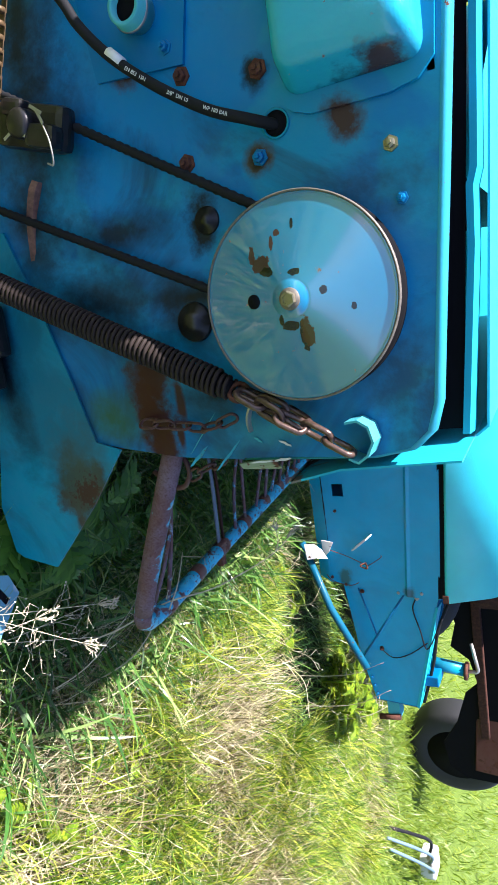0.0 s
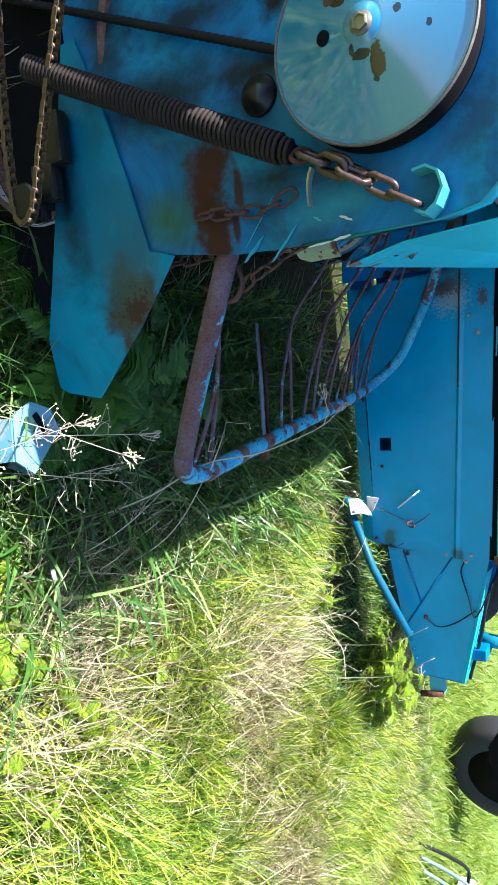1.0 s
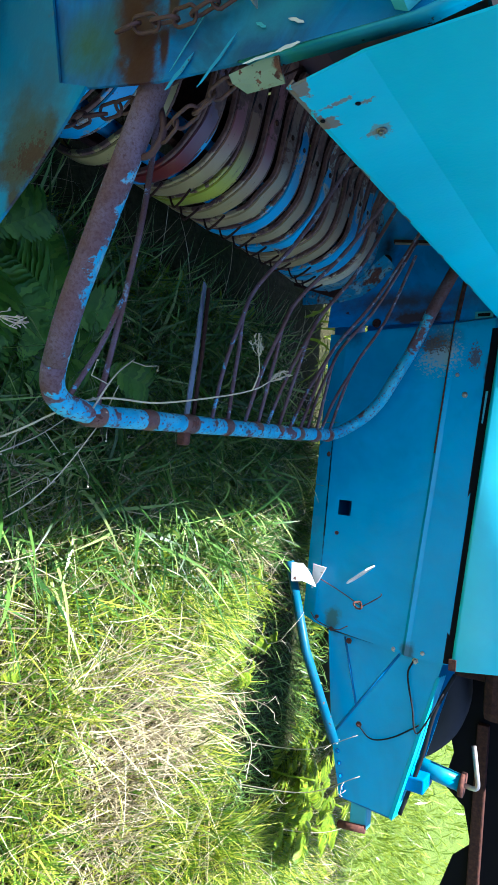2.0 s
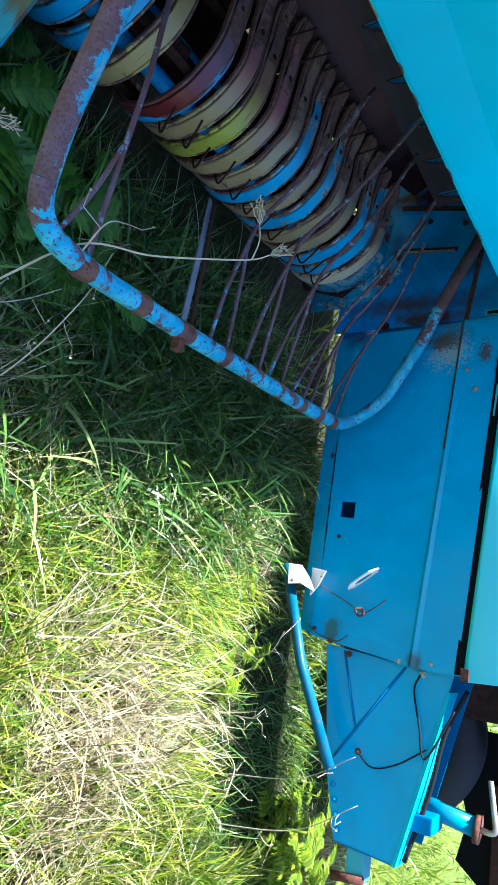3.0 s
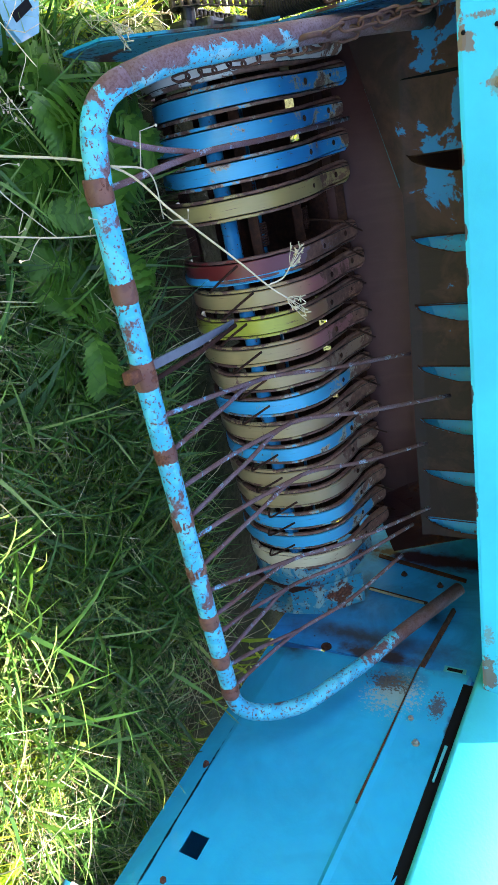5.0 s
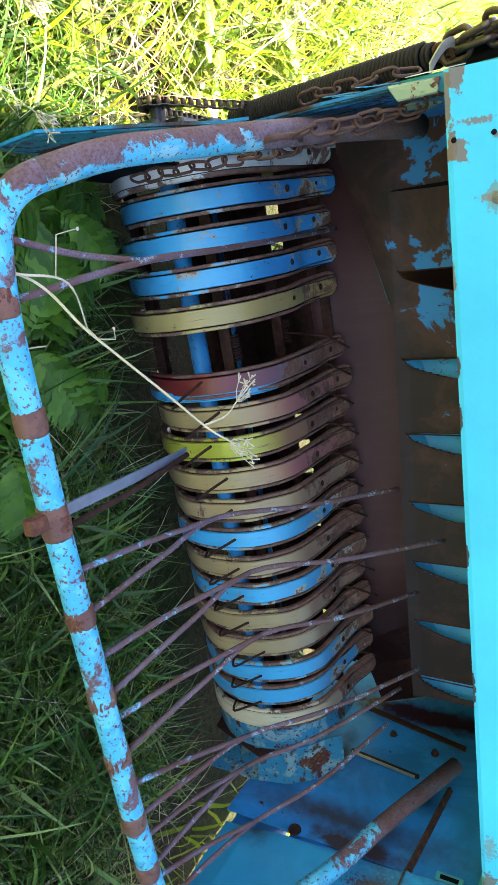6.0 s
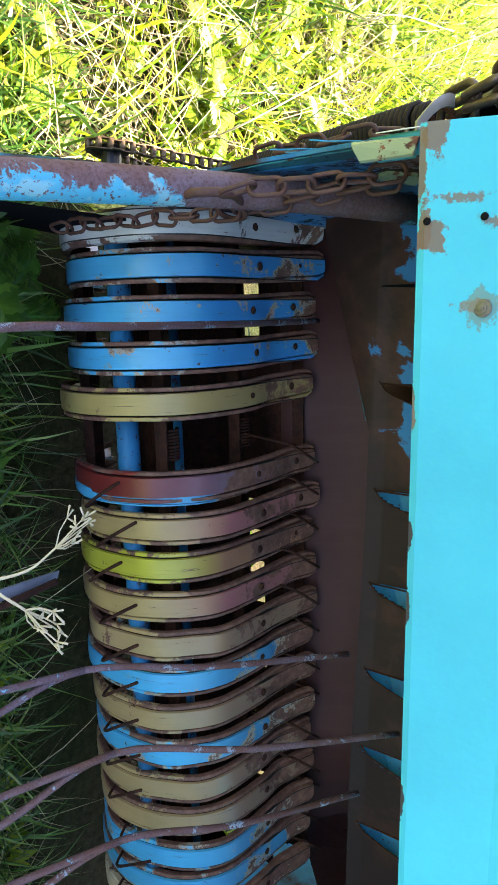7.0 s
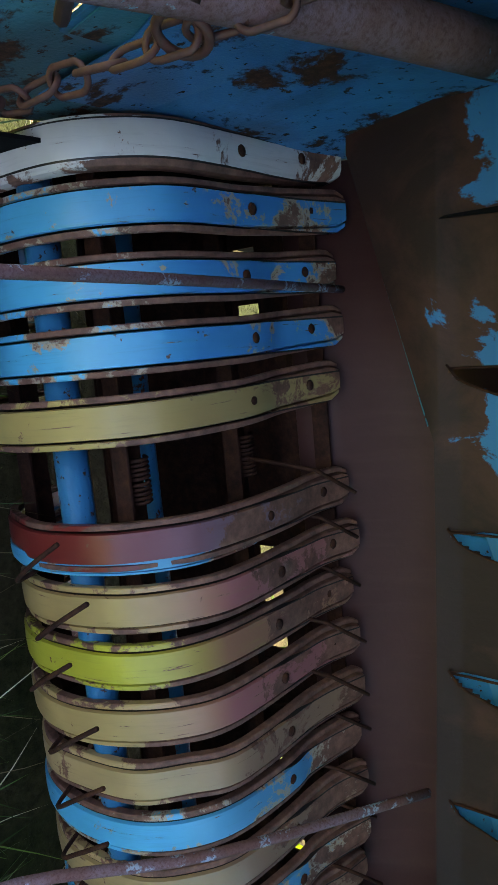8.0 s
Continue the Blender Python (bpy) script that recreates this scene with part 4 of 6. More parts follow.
# ---- pickup ----
def band_paint(name, colour, second=None, worn=0.5, under=None):
    """Paint on a stripper band: bright in front, rubbed down to brown rust towards the throat, chipped.
    under: an older coat that shows along the worn edges."""
    m, t, b = material(name)
    pos = t.nodes.new("ShaderNodeNewGeometry").outputs["Position"]
    obj = t.nodes.new("ShaderNodeTexCoord").outputs["Object"]
    sep = t.nodes.new("ShaderNodeSeparateXYZ")
    t.links.new(obj, sep.inputs[0])
    rnd = t.nodes.new("ShaderNodeObjectInfo").outputs["Random"]
    fine, blot = noise_of(t, 60, 8, 0.7), noise_of(t, 14, 8, 0.7, distort=0.4)
    base = mixed(t, grey(t, noise_of(t, 7, 4), 0.35, 0.7), colour, tuple(c * 0.75 for c in colour))
    if second:
        mid = node(t, "ShaderNodeMapRange", From_Min=-0.14, From_Max=-0.06)
        t.links.new(sep.outputs[1], mid.inputs["Value"])
        base = mixed(t, mid.outputs[0], base, second)
    red = ramp(t, fine, [(0.3, (0.06, 0.028, 0.022)), (0.52, (0.15, 0.07, 0.05)), (0.75, (0.26, 0.13, 0.085))])
    back = node(t, "ShaderNodeMapRange", From_Min=-0.12, From_Max=0.18, To_Min=-0.05, To_Max=worn * 0.38)
    t.links.new(sep.outputs[1], back.inputs["Value"])
    rim = node(t, "ShaderNodeMath")
    rim.operation = "ABSOLUTE"
    t.links.new(sep.outputs[0], rim.inputs[0])
    rim2 = node(t, "ShaderNodeMapRange", From_Min=0.0155, From_Max=0.0185, To_Min=0.0, To_Max=1.0)
    t.links.new(rim.outputs[0], rim2.inputs["Value"])
    tail = node(t, "ShaderNodeMapRange", From_Min=-0.16, From_Max=0.02, To_Min=0.13, To_Max=0.42)
    t.links.new(sep.outputs[1], tail.inputs["Value"])
    edge_ = node(t, "ShaderNodeMath")
    edge_.operation = "MULTIPLY"
    t.links.new(rim2.outputs[0], edge_.inputs[0])
    t.links.new(tail.outputs[0], edge_.inputs[1])
    total = node(t, "ShaderNodeMath")
    total.operation = "ADD"
    t.links.new(blot, total.inputs[0])
    t.links.new(back.outputs[0], total.inputs[1])
    total2 = node(t, "ShaderNodeMath")
    total2.operation = "ADD"
    t.links.new(total.outputs[0], total2.inputs[0])
    t.links.new(edge_.outputs[0], total2.inputs[1])
    if under:
        base = mixed(t, grey(t, total2.outputs[0], 0.545, 0.56), base, under)
    gone = mixed(t, 1.0, grey(t, total2.outputs[0], 0.58, 0.61), grey(t, noise_of(t, 45, 6, 0.65), 0.67, 0.69), "LIGHTEN")
    run = node(t, "ShaderNodeMapping")
    run.inputs["Scale"].default_value = (230, 16, 16)
    t.links.new(obj, run.inputs["Vector"])
    shift_ = node(t, "ShaderNodeVectorMath")
    t.links.new(run.outputs[0], shift_.inputs[0])
    wide_ = t.nodes.new("ShaderNodeVectorMath")
    wide_.operation = "SCALE"
    wide_.inputs["Scale"].default_value = 37.0
    t.links.new(rnd, wide_.inputs[0])
    t.links.new(wide_.outputs[0], shift_.inputs[1])
    rub = noise_of(t, 1.0, 5, 0.65, shift_.outputs[0], 0.5)
    base = mixed(t, mixed(t, 1.0, grey(t, rub, 0.52, 0.75), 0.45, "MULTIPLY"), base, tuple(c * 0.5 + 0.02 for c in colour))
    gone = mixed(t, 1.0, gone, grey(t, rub, 0.655, 0.675), "LIGHTEN")
    # the groove's shade is too soft, so its line is also blackened in colour
    groove = node(t, "ShaderNodeMath")
    groove.operation = "COMPARE"
    groove.inputs[1].default_value, groove.inputs[2].default_value = 0.0167, 0.0009
    t.links.new(rim.outputs[0], groove.inputs[0])
    t.links.new(mixed(t, groove.outputs[0], mixed(t, gone, base, red), GREASE_AND_SHADE), b.inputs["Base Color"])
    t.links.new(mixed(t, gone, (0.32,) * 3, (0.7,) * 3), b.inputs["Roughness"])
    bump(t, b, mixed(t, 0.5, mixed(t, gone, (0.6,) * 3, fine), noise_of(t, 180, 3, 0.5)), 0.3, 0.001)
    return m


B_BLUE = band_paint("band_blue", (0.028, 0.42, 0.7), (0.035, 0.24, 0.42), 0.6, (0.36, 0.3, 0.22))
B_KEPT = band_paint("band_blue_kept", (0.028, 0.42, 0.7), (0.012, 0.22, 0.5), 0.14, (0.36, 0.3, 0.22))
B_CREAM = band_paint("band_cream", (0.42, 0.3, 0.14), (0.23, 0.14, 0.095), 0.62)
B_OLIVE = band_paint("band_olive", (0.38, 0.29, 0.1), (0.28, 0.2, 0.085), 0.4)
B_PINK = band_paint("band_pink_cream", (0.42, 0.3, 0.12), (0.3, 0.11, 0.11), 0.6)
B_LIME = band_paint("band_lime", (0.46, 0.46, 0.05), (0.27, 0.13, 0.08), 0.6)
B_RED = band_paint("band_red", (0.19, 0.026, 0.022), (0.14, 0.09, 0.12), 0.7)
B_GREY = band_paint("band_grey", (0.58, 0.58, 0.56), None, 0.2)
B_PALE = band_paint("band_pale", (0.66, 0.56, 0.36), (0.3, 0.22, 0.15), 0.5)
B_CAP = paint("cap_worn_blue", (0.012, 0.2, 0.32), second=(0.16, 0.3, 0.32), rust=0.46, chips=0.58, size=3.0, dim=0.9)
COLOURS = [(B_GREY, "grey-white"), (B_KEPT, "blue"), (B_KEPT, "blue"), (B_KEPT, "blue"), (B_OLIVE, "olive-cream"), None, (B_RED, "red and lilac"), (B_PINK, "pink-stained cream"),
           (B_LIME, "lime green"), (B_PINK, "pink-stained cream"), (B_CREAM, "cream"), (B_BLUE, "blue"), (B_CREAM, "cream"), (B_BLUE, "blue"), (B_CREAM, "cream"), (B_CREAM, "cream"),
           (B_BLUE, "blue"), (B_BLUE, "blue"), (B_PALE, "pale cream")]
SP, X0 = 0.0631, 1.095
PICK = pose(X0 + 0.0257, 0.2075, 0.1695, 0, -1.2, 3.2)       # the pickup's own frame: x along its axis, y and z from its axis
PROF = [(0.02, -0.158), (-0.06, -0.14), (-0.112, -0.1), (-0.143, -0.045), (-0.15, 0.015), (-0.136, 0.075), (-0.107, 0.122), (-0.065, 0.153), (0.012, 0.1715), (0.06, 0.179), (0.102, 0.189), (0.153, 0.208)]
ACROSS = [(-0.0235, -0.009), (-0.024, -0.001), (-0.0228, 0.0002), (-0.0185, 0.0006), (-0.0168, -0.005), (-0.0148, 0.003), (0.0, 0.0036), (0.0148, 0.003), (0.0168, -0.005), (0.0185, 0.0006),
          (0.0228, 0.0002), (0.024, -0.001), (0.0235, -0.009)]


def band_mesh(name, mat, profile, across, wide=1.0, steps=5):
    pts = curve_points([(0, a, c) for a, c in profile], steps)
    verts, faces = [], []
    n = len(across)
    for i, p in enumerate(pts):
        d = (pts[min(i + 1, len(pts) - 1)] - pts[max(i - 1, 0)]).normalized()
        out = Vector((0, -d.z, d.y))
        # the tail end narrows and is cut at a slant
        k = 1.0 if i < len(pts) - 2 else (0.96 if i == len(pts) - 2 else 0.72)
        for x, h in across:
            verts.append(Vector((x * wide * k - 0.055 * max(0.0, p.y), 0, 0)) + p + out * h)
    for i in range(len(pts) - 1):
        for k in range(n - 1):
            a = i * n + k
            faces.append((a, a + 1, a + 1 + n, a + n))
    me = mesh_of(name, verts, faces, mat)
    bm_ = bmesh.new()
    bm_.from_mesh(me)
    bmesh.ops.recalc_face_normals(bm_, faces=bm_.faces)
    bmesh.ops.solidify(bm_, geom=bm_.faces[:], thickness=0.0018)
    bpy.data.meshes.remove(me)
    me = from_bm(name, bm_, mat)
    for f_ in me.polygons:
        f_.use_smooth = True
    me.set_sharp_from_angle(angle=radians(24))
    return me


rivet_me = lathe("rivet", [(0.0, 0.0062), (0.002, 0.006), (0.0035, 0.0035), (0.0038, 0.0003)], DARK, 10)
for i, entry in enumerate(COLOURS):
    if entry is None:
        continue
    mat, word = entry
    rr = random.Random(40 + i)
    prof = [(a + rr.uniform(-0.003, 0.003) + -0.0022 * i * max(0.0, a - 0.01) / 0.14, c + rr.uniform(-0.003, 0.003)) for a, c in PROF]
    across = ACROSS if i else [(-0.0215, -0.008), (-0.0213, -0.001), (-0.02, 0.003), (-0.012, 0.0065), (0.0, 0.007), (0.014, 0.0065), (0.023, 0.003), (0.0245, -0.001), (0.0247, -0.009)]
    o = thing("stripper_band", f"{word} painted steel pickup band, rubbed to rust behind", "pickup band", "pickup bands in a row")
    o.matrix_basis = PICK @ pose(SP * i + (0.009 if i == 0 else 0.002), -0.018 if i == 4 else 0.0, 0.003 * math.sin(i * 2.1) + {0: 0.004, 1: 0.008, 7: 0.005}.get(i, 0.0), rr.uniform(-1.0, 1.0), 0, rr.uniform(-0.6, 0.6))
    part("strap", band_mesh("strap", mat, prof, across), o)
    for a, c in ((0.012, 0.1715), (0.102, 0.189)):
        part("rivet", rivet_me, o, "", pose(-0.055 * a, a, c + 0.003, 0, -90, 0))
# blue strap lying under the red band's edge
o = thing("stripper_band", "thin blue pickup band showing beside the red one", "pickup band", "pickup bands in a row")
o.matrix_basis = PICK @ pose(SP * 6 + 0.02, 0, -0.006, 0, 0, 0)
part("strap", band_mesh("strap", B_BLUE, [(a * 0.99, c * 0.99) for a, c in PROF[:9]], ACROSS, 0.5), o)

cap = thing("pickup_end_cap", "worn blue end cap of the pickup drum", "end cap")
cap.matrix_basis = PICK
wide = [(x, h) for x, h in ((-0.03, -0.01), (-0.029, 0.0), (-0.02, 0.002), (0.02, 0.002), (0.029, 0.0), (0.03, -0.01))]
part("band", band_mesh("band", B_CAP, [(a * 0.97, c * 0.95 - 0.004) for a, c in PROF[:10]], wide, 1.05), cap).matrix_basis = pose(SP * 18 + 0.058, 0, 0)
CAPS = [(-0.15, 0.0), (-0.136, 0.07), (-0.107, 0.118), (-0.078, 0.145), (-0.055, 0.172)]
part("shoulder", strip("shoulder", [[(SP * 18 + 0.085, a, c) for a, c in CAPS], [(SP * 18 + 0.125, a - 0.004, c + 0.004) for a, c in CAPS], [(SP * 18 + 0.168, a - 0.012, c + 0.004) for a, c in CAPS],
     [(SP * 18 + 0.172, a - 0.012, c - 0.012) for a, c in CAPS], [(SP * 18 + 0.172, a - 0.01, -0.13) for a, c in CAPS]], B_CAP), cap, "flat worn shoulder plate")
part("side_plate", strip("side_plate", [[(SP * 18 + 0.086, -0.17, 0.02), (SP * 18 + 0.086, -0.1, 0.11)], [(SP * 18 + 0.086, -0.12, -0.12), (SP * 18 + 0.086, 0.02, -0.14)]], DARK), cap)
part("hinge_eye", tube("hinge_eye", [(SP * 18 + 0.155 + 0.0, -0.05 + 0.016 * math.cos(a), 0.15 + 0.016 * math.sin(a)) for a in [k * math.pi / 8 for k in range(16)]], 0.005, DARK, 6, closed=True), cap)

reel = thing("tine_reel", "tine reel of blue tubes and dark tine bars inside the pickup", "reel")
reel.matrix_basis = PICK
LEN = SP * 18 + 0.03
part("shaft", tube("shaft", [(0.018, -0.125, 0.03), (LEN, -0.125, 0.03)], 0.017, SHAFT_BLUE, 14), reel, "blue tube")
part("shaft", tube("shaft", [(0.018, -0.04, 0.05), (LEN, -0.04, 0.05)], 0.013, SHAFT_BLUE, 14), reel, "thin blue tube")
part("shaft", tube("shaft", [(0.018, 0.0, -0.02), (LEN, 0.0, -0.02)], 0.024, DARK, 14), reel)
for y, z in ((-0.085, 0.068), (0.055, 0.105), (0.06, -0.1), (-0.08, -0.09)):
    part("tine_bar", block("tine_bar", (LEN - 0.02, 0.036, 0.005), DARK, 0.001, (LEN / 2 + 0.012, y, z)), reel, "dark flat tine bar")
    part("tine_bar", block("tine_bar", (LEN - 0.02, 0.004, 0.022), DARK, 0.001, (LEN / 2 + 0.012, y - 0.018, z + 0.008)), reel)
coil_pts = [(0.0012 * k * 0.5, 0.009 * math.cos(k * math.pi / 4), 0.009 * math.sin(k * math.pi / 4)) for k in range(40)]
coil_me = tube("coil", coil_pts, 0.0022, DARK, 5)
tine_a = tube("tine", curve_points([(0.0, -0.12, -0.03), (0.0, -0.172, -0.012), (-0.025, -0.18, 0.028), (-0.05, -0.176, 0.07)], 4), 0.0026, DARK, 6)
tine_b = tube("tine", [(-0.024, 0.055, 0.12), (-0.006, 0.085, 0.195), (0.026, 0.118, 0.226)], 0.0024, DARK, 6)
for i in range(18):
    rr = random.Random(i)
    x = SP * (i + 0.5)
    if i > 5:
        part("tine", tine_a, reel, "", pose(x + rr.uniform(-0.004, 0.006), 0, 0, rr.uniform(-5, 5), 0, 0))
    if i > 4:
        part("tine", tine_b, reel, "", pose(x + rr.uniform(-0.004, 0.006), 0, 0, rr.uniform(-6, 6), 0, 0))
for x in (4.75, 5.15):
    part("coil", coil_me, reel, "", pose(SP * x, -0.085, 0.083))
    part("coil", coil_me, reel, "", pose(SP * x, 0.055, 0.12))
for k in range(3):
    part("spider", lathe("spider", [(0, 0.105), (0.004, 0.105), (0.0045, 0.03), (0.005, 0.001)], DARK, 24), reel, "", pose(0.035 + LEN * 0.5 * k * 0.97, -0.01, -0.01))
part("back_pan", strip("back_pan", [[(0.018, 0.13, 0.147), (LEN, 0.13, 0.147)], [(0.018, 0.141, 0.1), (LEN, 0.141, 0.1)]], DARK), reel)
part("back_pan", strip("back_pan", [[(0.018, 0.147, 0.066), (LEN, 0.147, 0.066)], [(0.018, 0.15, 0.0), (LEN, 0.15, 0.0)], [(0.018, 0.1, -0.12), (LEN, 0.1, -0.12)]], DARK), reel)
# openings are left in the pan, where the ground behind shows between the bands
windows = {0: 0.036, 1: 0.034, 2: 0.022, 6: 0.024, 7: 0.014, 8: 0.022, 9: 0.026, 10: 0.014, 12: 0.03, 14: 0.022, 16: 0.012}
x = 0.018
for i in list(sorted(windows)) + [99]:
    mid, half = SP * (i + 0.5), windows.get(i, 0) / 2
    end = mid - half if i < 99 else LEN + 0.08
    part("pan_web", block("pan_web", (end - x, 0.003, 0.042), DARK, 0.0, ((x + end) / 2, 0.144, 0.083)), reel, "rusty web of the pan")
    x = mid + half
# strip added as a dark backdrop, so that the gaps above the pan stay dark
part("pan_backdrop", block("pan_backdrop", (LEN - 0.02, 0.003, 0.05), DARK, 0.0, (LEN / 2, 0.127, 0.168)), reel, "dark strip added as a backdrop above the pan")

# ---- crop guard ----
guard = thing("crop_guard", "bent blue pipe crop guard with flaking paint and long wire tines", "guard")
GA = [(1.136, 0.15, 0.612), (1.14, 0.03, 0.554), (1.149, -0.09, 0.495), (1.163, -0.228, 0.4275), (1.171, -0.304, 0.391), (1.205, -0.41, 0.33), (1.311, -0.417, 0.317), (1.566, -0.393, 0.302),
      (2.077, -0.344, 0.282), (2.335, -0.312, 0.274), (2.372, -0.235, 0.368), (2.372, -0.05, 0.468), (2.372, 0.05, 0.508), (2.372, 0.26, 0.61)]
line = rounded(GA, 0.09, 8)
cut = min(range(len(line)), key=lambda k: (line[k] - Vector((1.184, -0.365, 0.358))).length)
part("pipe", tube("pipe", line[cut:], 0.0168, PIPE, 16), guard)
part("pipe", tube("pipe", line[:cut + 1], 0.0169, ARM_BLUE, 16), guard, "pipe arm in flaking pale blue paint, bare and brown at the top")
WELDS = [(1.311, -0.417, 0.317), (1.442, -0.404, 0.309), (1.566, -0.393, 0.302), (1.702, -0.379, 0.296), (1.835, -0.366, 0.29), (1.94, -0.356, 0.286), (2.06, -0.346, 0.282), (2.165, -0.335, 0.279), (2.255, -0.324, 0.277)]
dirw = Vector((1, 0.096, -0.045)).normalized()
for k, w in enumerate(WELDS):
    w = Vector(w)
    n = 0.016 if k != 2 else 0.022
    ws = [w + dirw * (n * s) for s in (-1, -0.8, -0.3, 0.3, 0.8, 1)]
    part("collar", tube("collar", ws, [0.0172, 0.0182, 0.0185, 0.0188, 0.018, 0.0172], WELD, 14), guard, "rusty weld collar")
part("clamp_bolt", block("clamp_bolt", (0.02, 0.03, 0.018), RUST, 0.004, (1.56, -0.418, 0.302)), guard)
TINES = [(3, (1.672, -0.12, 0.344), (1.728, 0.2, 0.535)), (4, (1.757, -0.12, 0.394), (1.822, 0.2, 0.615)), (5, (1.866, -0.12, 0.40), (1.937, 0.2, 0.561)),
         (6, (2.06, -0.13, 0.36), (2.105, 0.2, 0.56)), (7, (2.14, -0.12, 0.338), (2.13, 0.16, 0.53)), (8, (2.255, -0.12, 0.345), (2.22, 0.16, 0.50))]
for k, apex, tip in TINES:
    w, a, p = Vector(WELDS[k]), Vector(apex), Vector(tip)
    for s in (0.0, -0.062):
        q = w + dirw * s + Vector((0, 0.012, 0.006))
        o = part("tine", tube("tine", curve_points([q, q.lerp(a, 0.55) + Vector((0, 0, -0.004 + 0.012 * (s < 0))), a, a.lerp(p, 0.4) + Vector((0, 0, 0.016)), p] if s == 0 else [q, q.lerp(a, 0.5) + Vector((0, -0.01, -0.012)), a], 6), 0.0042, TINE_PAINT if s else TINE_RUST, 7), guard,
                 "rusty guard tine" if s == 0 else "tine brace with flakes of blue paint")
# the single long tine and braces near the outer corner
part("tine", tube("tine", curve_points([(1.311, -0.405, 0.322), (1.285, -0.25, 0.375), (1.278, -0.1, 0.40), (1.268, 0.1, 0.41), (1.255, 0.33, 0.40)], 8), 0.0045, TINE_RUST, 7), guard, "long dark tine")
part("tine", tube("tine", curve_points([(1.245, -0.412, 0.322), (1.27, -0.33, 0.35), (1.283, -0.25, 0.374)], 6), 0.004, TINE_PAINT, 7), guard, "tine brace with flakes of blue paint")
# flat grey bar broken off at the middle clamp
part("flat_bar", strip("flat_bar", [[(1.552, -0.38, 0.306), (1.555, -0.25, 0.31), (1.557, -0.125, 0.312)], [(1.567, -0.38, 0.304), (1.57, -0.25, 0.308), (1.568, -0.128, 0.31)]], GREYBAR), guard, "grey flat bar")
part("tine", tube("tine", [(1.582, -0.385, 0.302), (1.578, -0.25, 0.31), (1.565, -0.135, 0.318)], 0.004, DARK, 7), guard)

# ---- chains ----
link_pts = [Vector((0.0085 * math.cos(a), 0.0085 * math.sin(a) + (0.008 if math.sin(a) > 0 else -0.008), 0)) for a in [k * math.pi / 8 for k in range(16)]]
LINK = tube("link", link_pts, 0.0022, LINK_RUST, 7, closed=True)
LINK_BARE = tube("link", [q * 1.25 for q in link_pts], 0.0042, RUST_PALE, 8, closed=True)


def chain(label, points, me, pitch=0.0265, seed=0):
    o = thing("chain", label, "chain", "chains of the pickup lift")
    pts = curve_points(points, 12)
    rr = random.Random(seed)
    acc, k, last = 0.0, 0, pts[0]
    for p in pts[1:]:
        d = p - last
        while d.length >= pitch:
            step = d.normalized()
            c = last + step * pitch * 0.5
            rot = step.to_track_quat("Y", "Z").to_matrix().to_4x4()
            part("link", me, o, "", Matrix.Translation(c) @ rot @ pose(0, 0, 0, rr.uniform(-6, 6), 90 * (k % 2) + 20 + rr.uniform(-14, 14), rr.uniform(-6, 6)))
            last = last + step * pitch
            d = p - last
            k += 1
    return o


chain("rusty lift chain from the spring to its hook", [(1.084, 0.028, 0.676), (1.08, 0.01, 0.717), (1.082, -0.011, 0.748), (1.086, -0.04, 0.786), (1.086, -0.058, 0.808), (1.086, -0.06, 0.83), (1.086, -0.042, 0.838)], LINK_BARE, 0.033, seed=1)
chain("bare shackle links at the spring's end", [(1.072, 0.028, 0.681), (1.068, -0.003, 0.727), (1.072, -0.023, 0.763)], LINK_BARE, 0.031, seed=5)
chain("dark chain lying along the divider plate", [(1.098, -0.007, 0.495), (1.099, -0.013, 0.548), (1.1, -0.02, 0.608), (1.098, -0.005, 0.659)], LINK, seed=2)
chain("rusty chain from the corner tab to the guard", [(1.142, -0.04, 0.665), (1.148, -0.06, 0.632), (1.154, -0.08, 0.59), (1.154, -0.096, 0.55), (1.158, -0.108, 0.522)], LINK, seed=3)
chain("rusty chain hanging from the tab past the guard", [(1.143, -0.012, 0.65), (1.148, -0.02, 0.59), (1.157, -0.035, 0.535), (1.162, -0.049, 0.492), (1.162, -0.05, 0.44), (1.161, -0.051, 0.385), (1.16, -0.055, 0.273), (1.16, -0.05, 0.21)], LINK, seed=4)
ring = thing("chain_ring", "rusty ring joining two lengths of chain", "ring")
part("ring", tube("ring", [(1.162 + 0.005 * math.cos(a), -0.05 + 0.014 * math.cos(a), 0.492 + 0.014 * math.sin(a)) for a in [k * math.pi / 10 for k in range(20)]], 0.0029, LINK_RUST, 7, closed=True), ring)
part("u_bolt", tube("u_bolt", rounded([(1.162, -0.098, 0.454), (1.16, -0.131, 0.504), (1.158, -0.101, 0.529), (1.158, -0.066, 0.514)], 0.018, 5), 0.0042, LINK_RUST, 7), guard, "rusty u-bolt holding the chain")
# bright steel stands for the sunlit inner face of the shackle
shackle = thing("shackle", "shackle at the end of the lift spring, its sunlit face drawn as bright steel", "shackle")
part("bow", strip("bow", [[(1.11 - 0.03 * math.sin(w) - g, -0.03 + 0.022 * w, 0.672 + 0.012 * w) for w in (0.0, 0.35, 0.7, 1.05, 1.4, 1.7)] for g in (0.0, 0.004, 0.011)], STEEL), shackle)
hookp = thing("chain_hook", "teal folded hook plate on the side panel", "hook")
